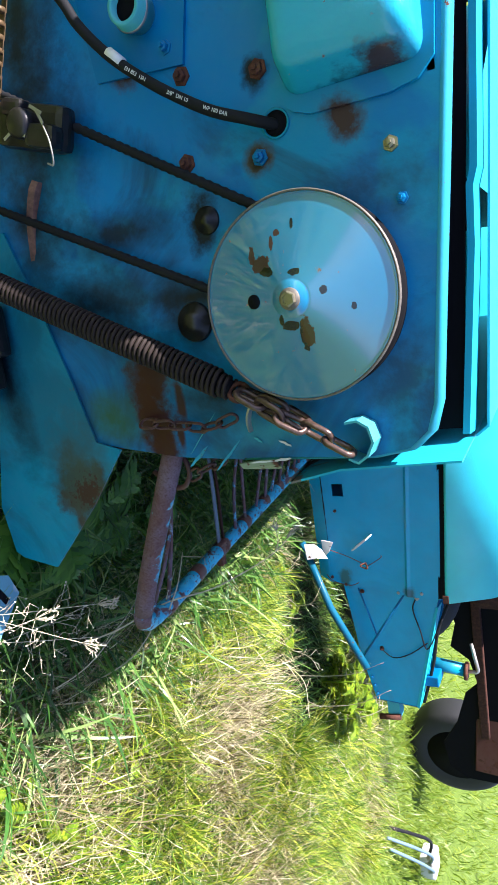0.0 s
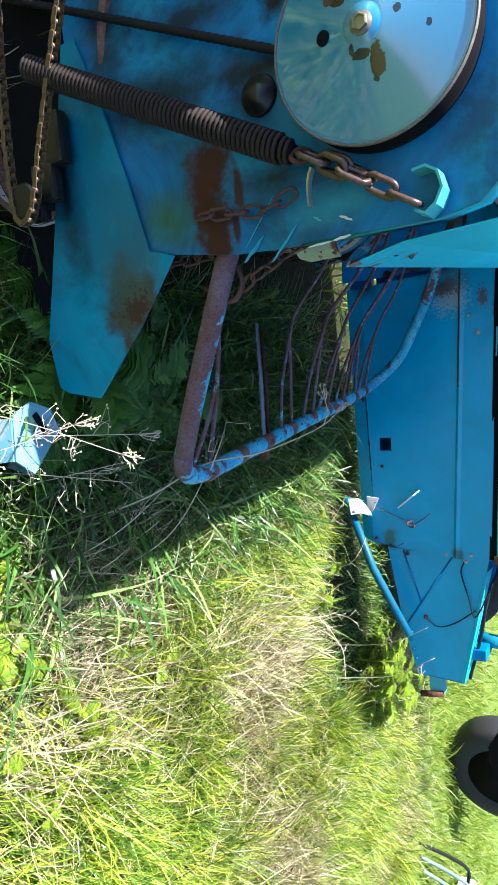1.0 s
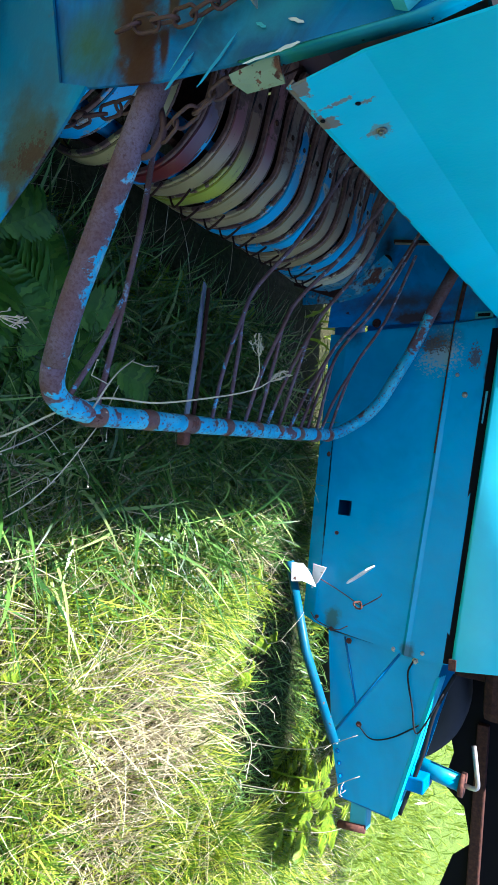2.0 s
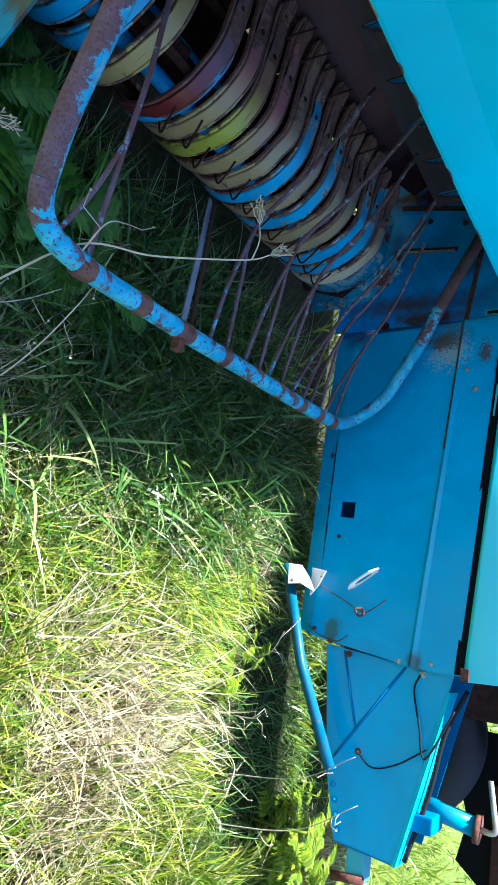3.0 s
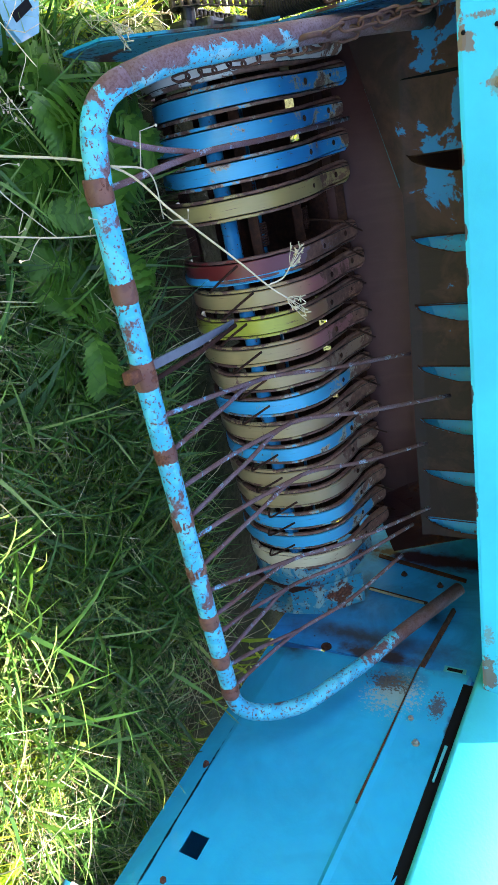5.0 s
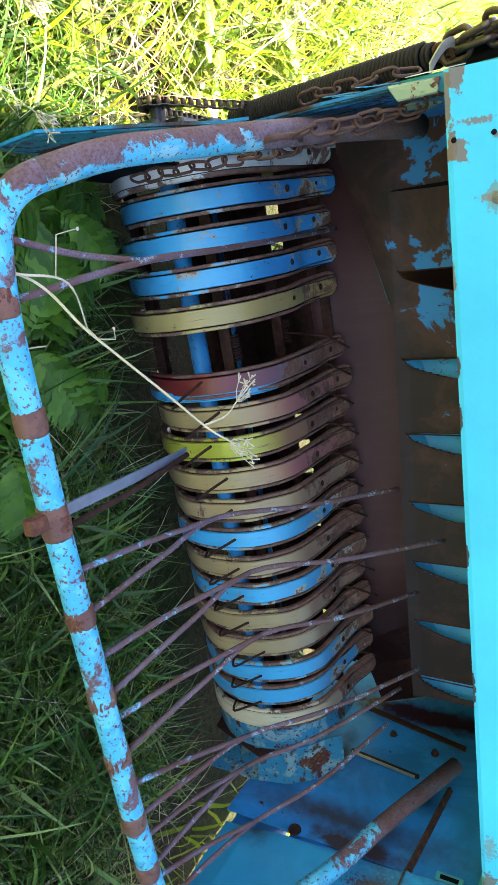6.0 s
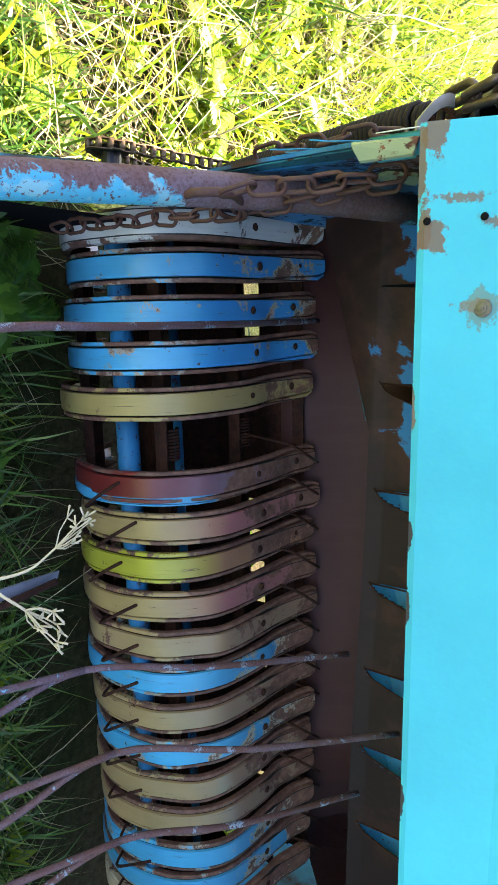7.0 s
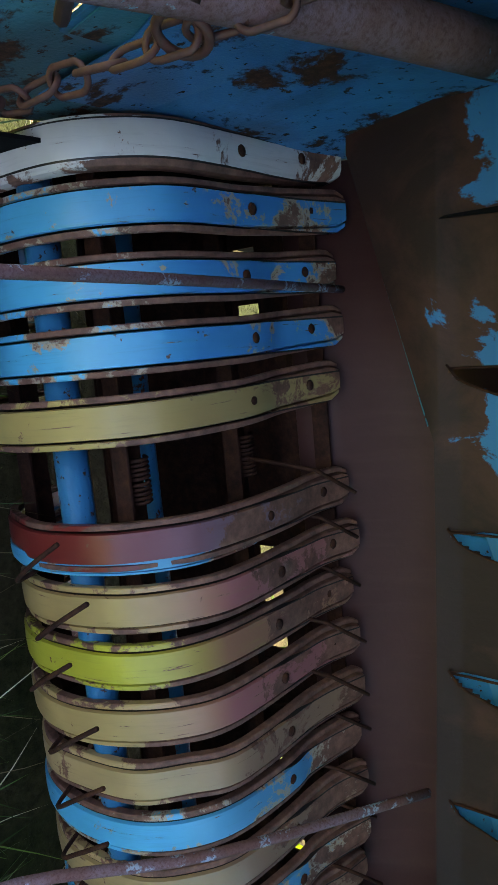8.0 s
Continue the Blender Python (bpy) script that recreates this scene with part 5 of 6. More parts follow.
part("plate", strip("plate", [[(x_, y_, z_) for y_, z_ in ((-0.02, 0.812), (-0.018, 0.828), (-0.027, 0.842), (-0.047, 0.847), (-0.065, 0.838), (-0.074, 0.825), (-0.068, 0.812))] for x_ in (1.12, 1.1, 1.082)], TEAL_LIGHT), hookp)

# ---- spring, pulley, belt, hose on the side panel ----
spring = thing("lift_spring", "long rusty coil spring that lifts the pickup", "spring")
a, c = Vector((1.042, 0.254, 0.251)), Vector((1.078, 0.034, 0.664))
d = (c - a).normalized()
u = d.orthogonal().normalized()
v = d.cross(u)
turns, per = 62, 10
part("coil", tube("coil", [a.lerp(c, k / (turns * per)) + (u * math.cos(2 * math.pi * k / per) + v * math.sin(2 * math.pi * k / per)) * (0.0178 * (1 if k < turns * per - 20 else 0.8)) for k in range(turns * per + 1)], 0.0031, SPRING, 5), spring)
part("core", tube("core", [a, c], 0.0115, BLACK, 10), spring)
part("end_eye", tube("end_eye", [c + d * 0.012 + (d * math.cos(q) + u * math.sin(q)) * 0.013 for q in [k * math.pi / 8 for k in range(16)]], 0.0035, RUST, 6, closed=True), spring)

pul = thing("pulley", "large coned pulley in glossy blue paint with rust chips", "pulley")
pul.matrix_basis = pose(1.055, 0.1354, 0.7785)
R = 0.1215
disc_me = lathe("disc", [(0.0105, R - 0.0012), (0.0095, R - 0.002), (0.0097, R - 0.0035), (0.0092, R - 0.006), (-0.0121, 0.026), (-0.0125, 0.024), (-0.0128, 0.021), (-0.0145, 0.0205), (-0.0145, 0.0005)], PALE, 144)
part("disc", disc_me, pul, "glossy blue pulley disc with chipped paint")
part("groove", lathe("groove", [(0.052, 0.02), (0.052, R - 0.004), (0.05, R), (0.034, R), (0.03, R - 0.012), (0.02, R - 0.012), (0.016, R), (0.012, R + 0.0005), (0.0105, R - 0.0012)], BLACK, 96), pul, "black belt groove")
part("rim", lathe("rim", [(0.0115, R - 0.0022), (0.0085, R - 0.0016), (0.0075, R - 0.0005), (0.0085, R + 0.001), (0.0125, R + 0.0012)], NUT, 96, True, False), pul, "worn bright rim")
part("washer", lathe("washer", [(-0.0145, 0.013), (-0.0165, 0.0125), (-0.017, 0.0005)], NUT, 24), pul)
o = part("nut", lathe("nut", [(-0.0155, 0.0095), (-0.0215, 0.0095), (-0.0223, 0.008), (-0.0223, 0.0062), (-0.0205, 0.006), (-0.0205, 0.0004)], BRASS, 6, False), pul, "bright hexagon nut")
part("hole", lathe("hole", [(0.0, 0.0085), (-0.0022, 0.0085), (-0.0023, 0.0003)], BLACK, 20), pul, "dark round hole", pose(-0.0062, 0.003, -0.049, 0, -13.0, 0))
part("shaft", lathe("shaft", [(0.052, 0.02), (0.06, 0.02), (0.06, 0.001)], DARK, 20), pul)
belt = thing("drive_belt", "black cogged drive belt round the pulley", "belt")
pc, lc = Vector((1.084, 0.154, 0.79)), Vector((1.08, 0.468, 0.22))
loop = []
for cen, rad, a0, a1 in ((pc, 0.0525, 29, 209), (lc, 0.082, 206, 391)):
    for k in range(19):
        q = radians(a0 + (a1 - a0) * k / 18)
        loop.append(cen + Vector((0, math.cos(q), math.sin(q))) * rad)
along = []
for p, q in zip(loop, loop[1:] + loop[:1]):
    n = max(1, int((q - p).length / 0.006))
    along += [p.lerp(q, s / n) for s in range(n)]
rads = [0.0068 if k % 2 else 0.0054 for k in range(len(along))]
part("belt", tube("belt", along, rads, RUBBER, 6, closed=True), belt)
low = thing("drive_sprocket", "rusty lower drive pulley half sunk in weeds", "pulley")
low.matrix_basis = pose(1.08, 0.468, 0.22)
part("wheel", lathe("wheel", [(-0.012, 0.02), (-0.012, 0.084), (-0.004, 0.076), (0.004, 0.076), (0.012, 0.084), (0.012, 0.02)], DARK, 28), low)
brk = thing("idler_bracket", "black greasy cast idler bracket beside the belt", "bracket")
part("plate", block("plate", (0.03, 0.06, 0.12), GREASY, 0.012), brk)
part("lug", block("lug", (0.026, 0.03, 0.05), GREASY, 0.008, (-0.02, -0.012, 0.035)), brk)
part("lug", block("lug", (0.022, 0.022, 0.035), GREASY, 0.006, (-0.018, 0.02, -0.02)), brk)
part("boss", lathe("boss", [(0.0, 0.02), (-0.02, 0.019), (-0.024, 0.014), (-0.024, 0.0005)], GREASY, 18), brk, "", pose(-0.014, 0.0, 0.0))
# bright slivers stand in for sun glints on the greasy casting
for k in range(5):
    part("glint", block("glint", (0.001, 0.004, 0.022 - 0.002 * k), STEEL, 0.0, (0, 0, 0)), brk, "bright sliver drawn as a sun glint", pose(-0.033, 0.018 - 0.009 * k, 0.03 - 0.012 * k + 0.02 * (k % 2), 20 + 30 * k, 0, 0))
brk.matrix_basis = pose(1.07, 0.415, 0.425, 18, 0, 0)
part("wire", tube("wire", curve_points([(-0.034, 0.0, 0.045), (-0.036, -0.02, 0.06), (-0.034, -0.045, 0.066), (-0.033, -0.045, 0.055)], 6), 0.0013, STEEL, 5), brk)

hose = thing("hydraulic_hose", "black hydraulic hose entering the panel through a hole", "hose")
HP = [(1.068, 0.75, 0.40), (1.066, 0.62, 0.455), (1.066, 0.547, 0.507), (1.066, 0.511, 0.527), (1.066, 0.468, 0.562), (1.066, 0.434, 0.599), (1.067, 0.40, 0.643), (1.07, 0.367, 0.694), (1.078, 0.349, 0.735), (1.094, 0.341, 0.757), (1.115, 0.338, 0.768)]
part("tube", tube("tube", curve_points(HP, 8), 0.0068, RUBBER, 14), hose, "black rubber hose")
part("sleeve", tube("sleeve", [(1.066, 0.466, 0.567), (1.066, 0.448, 0.585)], 0.0074, WHITE, 12), hose, "white marking sleeve")
for text, p, q in (("EN 853  1SN", (0.44, 0.592), (0.405, 0.636)), ('3/8"  DN 10', (0.398, 0.646), (0.375, 0.682)), ("WP 180 BAR", (0.37, 0.69), (0.35, 0.728))):
    cu = bpy.data.curves.new("lettering", "FONT")
    cu.body, cu.size, cu.extrude, cu.align_y = text, 0.0064, 0.0002, "CENTER"
    cu.materials.append(LETTER)
    ob = new("lettering", cu)
    ob.parent = hose
    ex = Vector((0, q[0] - p[0], q[1] - p[1])).normalized()
    ez = Vector((-1, 0, 0))
    ey = ez.cross(ex)
    m4 = Matrix((ex, ey, ez)).transposed().to_4x4()
    m4.translation = (1.0592 if p[0] > 0.38 else 1.0622, p[0], p[1])
    ob.matrix_basis = m4
part("grommet", lathe("grommet", [(0.0, 0.0175), (-0.0015, 0.0175), (-0.002, 0.015), (0.001, 0.0145)], TEAL, 28), machine, "", pose(1.099, 0.340, 0.764))
part("hole", lathe("hole", [(0.0, 0.0145), (-0.0008, 0.0145), (-0.0009, 0.0004)], BLACK, 24), machine, "", pose(1.0995, 0.340, 0.764))

bm = bmesh.new()
bmesh.ops.create_cube(bm, size=1.0)
for vtx in bm.verts:
    k = 0.86 if vtx.co.x < 0 else 1.0
    vtx.co = Vector((vtx.co.x * 0.07, vtx.co.y * 0.36 * k, vtx.co.z * 0.165 * k))
bmesh.ops.bevel(bm, geom=bm.edges[:], offset=0.022, segments=5, affect="EDGES", profile=0.55)
part("gearbox_cover", from_bm("gearbox_cover", bm, COVER_BLUE, True), machine, "bulging teal gearbox cover", pose(1.07, 0.535, 0.862))
part("cover_flange", sheet("cover_flange", [(0.345, 0.79), (0.338, 0.81), (0.336, 0.9), (0.342, 0.932), (0.36, 0.95), (0.78, 0.985), (0.78, 0.78), (0.37, 0.777), (0.352, 0.781)], SIDE_BLUE, 0.006, "x", AX - 0.006), machine)
part("access_plate", sheet("access_plate", [(0.436, 0.653), (0.505, 0.668), (0.62, 0.668), (0.62, 0.5), (0.45, 0.521)], BLUE, 0.005, "x", AX - 0.005), machine)
stub = part("pipe_stub", lathe("pipe_stub", [(0.05, 0.03), (0.02, 0.03), (0.018, 0.034), (0.006, 0.034), (0.004, 0.031), (-0.008, 0.031), (-0.008, 0.023), (0.02, 0.022), (0.02, 0.0005)], TEAL_LIGHT, 32), machine, "teal pipe stub with a rounded lip", pose(1.066, 0.507, 0.603) @ Matrix.Scale(0.74, 4))
part("bore", lathe("bore", [(0.006, 0.0225), (0.005, 0.0222), (0.0048, 0.0005)], BLACK, 24), stub, "dark bore")
part("spring_ring", lathe("spring_ring", [(0.0, 0.0335), (-0.004, 0.036), (-0.008, 0.0335)], STEEL, 32), stub, "", pose(0.016, 0, 0))
bolt(machine, AX, 0.286, 0.896, 0.006, BRASS, label="bright hexagon nut")
for y, z, r in ((0.308, 0.738, 0.007), (0.324, 0.636, 0.008), (0.461, 0.632, 0.006), (0.425, 0.646, 0.008), (0.404, 0.749, 0.008), (0.227, 0.903, 0.005)):
    bolt(machine, AX - (0.005 if y > 0.43 else 0), y, z, r, BLUE if r < 0.0075 else RUST)
part("bearing_boss", lathe("bearing_boss", [(0.0, 0.027), (-0.005, 0.025), (-0.007, 0.014), (-0.014, 0.012), (-0.014, 0.0005)], GREASY, 24), machine, "greasy bearing boss", pose(AX, 0.126, 0.612))
part("bearing_boss", lathe("bearing_boss", [(0.0, 0.018), (-0.003, 0.017), (-0.004, 0.007), (-0.009, 0.006), (-0.009, 0.0005)], GREASY, 24), machine, "", pose(AX, 0.251, 0.653))

rchain = thing("roller_chain", "ochre rusty roller chain hanging off its sprocket", "roller chain")
pin = lathe("roller", [(-0.007, 0.003), (-0.0068, 0.0045), (0.0068, 0.0045), (0.007, 0.003)], CHAIN_RUST, 8)
plate_me = block("side_plate", (0.0015, 0.02, 0.009), CHAIN_RUST, 0.0006)
rp = curve_points([(1.035, 0.75, 0.515), (1.035, 0.5, 0.414), (1.035, 0.3, 0.331), (1.036, 0.14, 0.266), (1.037, 0.06, 0.236), (1.037, 0.032, 0.214), (1.037, 0.038, 0.196), (1.037, 0.075, 0.188), (1.037, 0.2, 0.19), (1.036, 0.34, 0.202), (1.036, 0.5, 0.225)], 40)
last, k = rp[0], 0
for p in rp[1:]:
    while (p - last).length >= 0.0155:
        stp = (p - last).normalized()
        c_ = last + stp * 0.00775
        rot = stp.to_track_quat("Y", "X").to_matrix().to_4x4()
        flip = rot @ pose(0, 0, 0, 0, 90, 0)
        for sx in (-0.0068, 0.0068):
            part("side_plate", plate_me, rchain, "", Matrix.Translation(c_) @ flip @ pose(sx * (1.0 if k % 2 else 0.8), 0, 0))
        part("roller", pin, rchain, "", Matrix.Translation(last) @ flip)
        last = last + stp * 0.0155
        k += 1
spk = thing("chain_sprocket", "dark sprocket on the pickup's drive end", "sprocket")
part("wheel", lathe("wheel", [(-0.004, 0.012), (-0.004, 0.024), (0.0, 0.028), (0.004, 0.024), (0.004, 0.014), (0.05, 0.012)], GREASY, 18, False), spk)
for dy, dz, w_, h_ in ((0.03, 0.02, 0.06, 0.05), (0.09, 0.05, 0.08, 0.04), (0.0, -0.01, 0.05, 0.04)):
    part("bearing_block", block("bearing_block", (0.026, w_, h_), GREASY, 0.008, (0.036, dy, dz)), spk, "lump of grease and chaff on the bearing block")
spk.matrix_basis = pose(1.037, 0.066, 0.21)

shoe = thing("skid_shoe", "light blue skid shoe plate with a slot, among dry weeds", "skid")
part("plate", sheet("plate", [(1.005, -0.345), (1.04, -0.372), (1.105, -0.305), (1.09, -0.265), (1.05, -0.25), (1.01, -0.27)], SHOE_BLUE, 0.006, "z", 0.145), shoe)
part("slot", block("slot", (0.012, 0.045, 0.002), BLACK, 0.0005, (0, 0, 0)), shoe, "", pose(1.065, -0.29, 0.1515, 0, 0, 30))
part("stay", strip("stay", [[(1.037, -0.373, 0.146), (1.102, -0.306, 0.146)], [(1.04, -0.36, 0.08), (1.11, -0.29, 0.08)]], SHOE_BLUE), shoe)
part("skirt", strip("skirt", [[(1.004, -0.345, 0.148), (1.01, -0.275, 0.148)], [(0.992, -0.348, 0.1), (0.998, -0.272, 0.1)], [(0.965, -0.35, 0.0), (0.97, -0.27, 0.0)]], SHOE_BLUE), shoe, "bent-down skirt of the shoe")

# ---- plants ----
def leaf_material(name, stops, through_=0.35, rough=0.38):
    m, t, b = material(name)
    rnd = t.nodes.new("ShaderNodeNewGeometry").outputs["Random Per Island"]
    vein = noise_of(t, 35, 4, 0.6)
    c = ramp(t, rnd, stops)
    c = mixed(t, grey(t, vein, 0.3, 0.75), c, mixed(t, 1.0, c, (0.72,) * 3, "MULTIPLY"))
    t.links.new(c, b.inputs["Base Color"])
    b.inputs["Roughness"].default_value = rough
    b.inputs["Specular IOR Level"].default_value = 0.3
    tr = t.nodes.new("ShaderNodeBsdfTranslucent")
    t.links.new(mixed(t, 1.0, c, (1.7, 1.55, 1.0), "MULTIPLY"), tr.inputs["Color"])
    mx = t.nodes.new("ShaderNodeMixShader")
    mx.inputs[0].default_value = through_
    t.links.new(b.outputs[0], mx.inputs[1])
    t.links.new(tr.outputs[0], mx.inputs[2])
    t.links.new(mx.outputs[0], t.nodes["Material Output"].inputs["Surface"])
    return m


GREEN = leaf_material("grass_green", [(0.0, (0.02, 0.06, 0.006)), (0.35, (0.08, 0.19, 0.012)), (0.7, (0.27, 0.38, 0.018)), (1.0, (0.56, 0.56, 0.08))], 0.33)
DRY = leaf_material("dry_grass", [(0.0, (0.06, 0.045, 0.02)), (0.45, (0.3, 0.25, 0.13)), (1.0, (0.68, 0.62, 0.4))], 0.2, 0.7)
LEAF = leaf_material("weed_leaf", [(0.0, (0.06, 0.14, 0.008)), (0.5, (0.16, 0.27, 0.012)), (1.0, (0.34, 0.4, 0.025))], 0.45)
# tansy's darker copy: shade is put into its green; sunlit plants take LEAF
TANSY_SHADE = leaf_material("tansy_leaf", [(0.0, (0.035, 0.11, 0.012)), (0.6, (0.07, 0.19, 0.02)), (1.0, (0.12, 0.26, 0.03))], 0.35)
STRAW = leaf_material("dry_stalk", [(0.0, (0.4, 0.34, 0.22)), (1.0, (0.62, 0.55, 0.4))], 0.1, 0.75)

# darker, cooler copy of the grass green: the machine's shade put into its colour
SHADE_GREEN = leaf_material("shade_grass_leaf", [(0.0, (0.018, 0.055, 0.009)), (0.5, (0.045, 0.13, 0.02)), (0.8, (0.12, 0.24, 0.04)), (1.0, (0.3, 0.38, 0.12))], 0.25, 0.3)
LAWN = leaf_material("far_lawn", [(0.0, (0.11, 0.19, 0.02)), (0.6, (0.18, 0.26, 0.03)), (1.0, (0.28, 0.34, 0.06))], 0.5)
rng = np.random.default_rng(7)


def heights(x, y):
    return np.array([ground_height(a, c) for a, c in zip(x, y)])


def blades(name, x, y, length, width, lean, heading, mat, label, seg=4, droop=1.0, base=0.0):
    """Grass as one mesh: each blade a tapered, bending ribbon. lean: radians from upright at the root; it droops on towards the tip."""
    n = len(x)
    z = heights(x, y) + base
    ts = np.linspace(0, 1, seg + 1)
    ang = lean[:, None] + droop * ts[None, :] ** 1.3 * rng.uniform(0.3, 1.1, n)[:, None]
    ang = np.minimum(ang, 1.5)
    dl = length[:, None] / seg
    out = np.concatenate([np.zeros((n, 1)), np.cumsum(np.sin(ang[:, :-1]) * dl, 1)], 1)
    up = np.concatenate([np.zeros((n, 1)), np.cumsum(np.cos(ang[:, :-1]) * dl, 1)], 1)
    hx, hy = np.cos(heading), np.sin(heading)
    curl = rng.normal(0, 0.25, n)[:, None] * ts[None, :] ** 2 * length[:, None]
    px = x[:, None] + hx[:, None] * out - hy[:, None] * curl
    py = y[:, None] + hy[:, None] * out + hx[:, None] * curl
    pz = np.maximum(z[:, None] + up, z[:, None] + 0.004)
    w = width[:, None] * np.where(ts < 0.25, 0.7 + 1.2 * ts, 1.0 - ((ts - 0.25) / 0.75) ** 2 * 0.97)[None, :] * 0.5
    tw = rng.uniform(-0.7, 0.7, n)[:, None] + ts[None, :] * rng.uniform(-0.8, 0.8, n)[:, None]
    sx, sy, sz = -hy[:, None] * np.cos(tw), hx[:, None] * np.cos(tw), np.sin(tw)
    a = np.stack([px - sx * w, py - sy * w, pz - sz * w], -1)
    c = np.stack([px + sx * w, py + sy * w, pz + sz * w], -1)
    verts = np.stack([a, c], 2).reshape(-1, 3)
    k = (seg + 1) * 2
    quad = np.array([[2 * i, 2 * i + 1, 2 * i + 3, 2 * i + 2] for i in range(seg)])
    faces = (np.arange(n)[:, None, None] * k + quad[None]).reshape(-1, 4)
    me = bpy.data.meshes.new(name)
    me.vertices.add(len(verts))
    me.vertices.foreach_set("co", verts.astype(np.float32).ravel())
    me.loops.add(faces.size)
    me.loops.foreach_set("vertex_index", faces.astype(np.int32).ravel())
    me.polygons.add(len(faces))
    me.polygons.foreach_set("loop_start", np.arange(0, faces.size, 4, dtype=np.int32))
    me.polygons.foreach_set("use_smooth", np.ones(len(faces), bool))
    me.update(calc_edges=True)
    me.materials.append(mat)
    return tagged(part(name, me), label, "grass", kind="stuff")


def patchy(x, y, scale, shift):
    return np.array([noise.noise((a * scale, c * scale, shift)) for a, c in zip(x, y)])


def scatter(n, x0, x1, y0, y1, keep=None):
    x, y = rng.uniform(x0, x1, n), rng.uniform(y0, y1, n)
    if keep is not None:
        k = keep(x, y)
        x, y = x[k], y[k]
    return x, y


def clear(x, y):
    """Where nothing grows through the machine: not inside the pickup, not under the wheels."""
    inside = (x > 1.08) & (x < 2.42) & (y > 0.0) & (y < 0.45)
    return ~inside


def beside(x, y):
    """Not the strip along the chamber, left bare so that its soil reads as shade."""
    edge_ = 2.3 + 0.07 * np.sin(y * 7.0) + 0.04 * np.sin(y * 23.0)
    return ~((x > edge_) & (y > -1.5) & (y < -0.45)) & ~((x > 2.34) & (x < 2.72) & (y > -0.26) & (y < 0.2))


def lit_side(x, y):
    """The sunlit strip beyond the outer panel, without the corner that the panel shades."""
    return (x < 0.72) | (y > -0.05)


# sunlit meadow in front: green blades, with patches of flattened dry grass
x, y = scatter(84000, 0.3, 3.2, -2.5, -0.5, beside)
dry = patchy(x, y, 1.9, 5.0) + rng.normal(0, 0.28, len(x)) + 0.42 * np.exp(-((x - 2.0) ** 2 / 0.12 + (y + 1.15) ** 2 / 0.06)) + 0.3 * np.exp(-((x - 1.45) ** 2 / 0.06 + (y + 0.95) ** 2 / 0.04)) > 0.45
swirl = patchy(x, y, 0.9, 9.0) * 5.0
k = ~dry
tuft = patchy(x, y, 5.5, 21.0)[k]
blades("grass", x[k], y[k], (rng.uniform(0.04, 0.13, k.sum()) + 0.13 * np.clip(tuft + 0.12, 0, 1)) * np.where(y[k] > -0.74, 0.55, 1.0), rng.uniform(0.0018, 0.0044, k.sum()), rng.uniform(0.1, 0.8, k.sum()), swirl[k] + rng.normal(0, 1.3, k.sum()), GREEN, "sunlit green meadow grass in tufts")
k = dry
blades("dry_grass", x[k], y[k], rng.uniform(0.05, 0.2, k.sum()), rng.uniform(0.0018, 0.004, k.sum()), rng.uniform(0.3, 1.35, k.sum()), swirl[k] + rng.normal(0, 1.1, k.sum()), DRY, "flattened dry straw-coloured grass", droop=0.4, base=0.012)
x, y = scatter(3800, 0.3, 3.4, -2.5, -0.5, beside)
blades("thatch", x, y, rng.uniform(0.08, 0.26, len(x)), rng.uniform(0.0012, 0.0026, len(x)), rng.uniform(1.1, 1.45, len(x)), rng.uniform(0, 6.3, len(x)), DRY, "loose pale straw lying on the grass", droop=0.2, base=0.045)
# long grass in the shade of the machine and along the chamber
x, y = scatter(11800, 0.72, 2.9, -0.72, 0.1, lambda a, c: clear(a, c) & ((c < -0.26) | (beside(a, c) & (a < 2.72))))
blades("shade_grass", x, y, rng.uniform(0.06, 0.2, len(x)), rng.uniform(0.002, 0.0055, len(x)), rng.uniform(0.2, 1.1, len(x)), rng.uniform(0, 6.3, len(x)), SHADE_GREEN, "dark green grass in the machine's shade")
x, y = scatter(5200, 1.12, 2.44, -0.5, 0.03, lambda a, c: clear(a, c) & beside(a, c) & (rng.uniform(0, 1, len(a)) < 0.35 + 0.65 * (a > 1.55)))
blades("pickup_grass", x, y, rng.uniform(0.06, 0.18, len(x)), rng.uniform(0.0022, 0.005, len(x)), rng.uniform(0.3, 1.2, len(x)), rng.normal(4.2, 1.3, len(x)), SHADE_GREEN, "green grass growing in front of the pickup")
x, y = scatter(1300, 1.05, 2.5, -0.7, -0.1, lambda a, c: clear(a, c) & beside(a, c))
blades("broad_grass", x, y, rng.uniform(0.14, 0.3, len(x)), rng.uniform(0.006, 0.011, len(x)), rng.uniform(0.3, 1.0, len(x)), rng.normal(3.6, 1.2, len(x)), SHADE_GREEN, "broad grass blades, their green darkened for the shade", seg=6)
x, y = scatter(1500, 1.0, 2.6, -0.75, 0.0, clear)
blades("shade_straw", x, y, rng.uniform(0.1, 0.25, len(x)), rng.uniform(0.0014, 0.0026, len(x)), rng.uniform(0.9, 1.4, len(x)), rng.uniform(0, 6.3, len(x)), DRY, "dead stems lying in the shade", droop=0.3, base=0.02)
# dark green here stands in for the shadow wedge along the chamber
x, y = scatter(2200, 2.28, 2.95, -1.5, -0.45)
blades("strip_grass", x, y, rng.uniform(0.05, 0.16, len(x)), rng.uniform(0.002, 0.0045, len(x)), rng.uniform(0.2, 1.2, len(x)), rng.uniform(0, 6.3, len(x)), SHADE_GREEN, "sparse grass along the chamber, its colour darkened like shade")
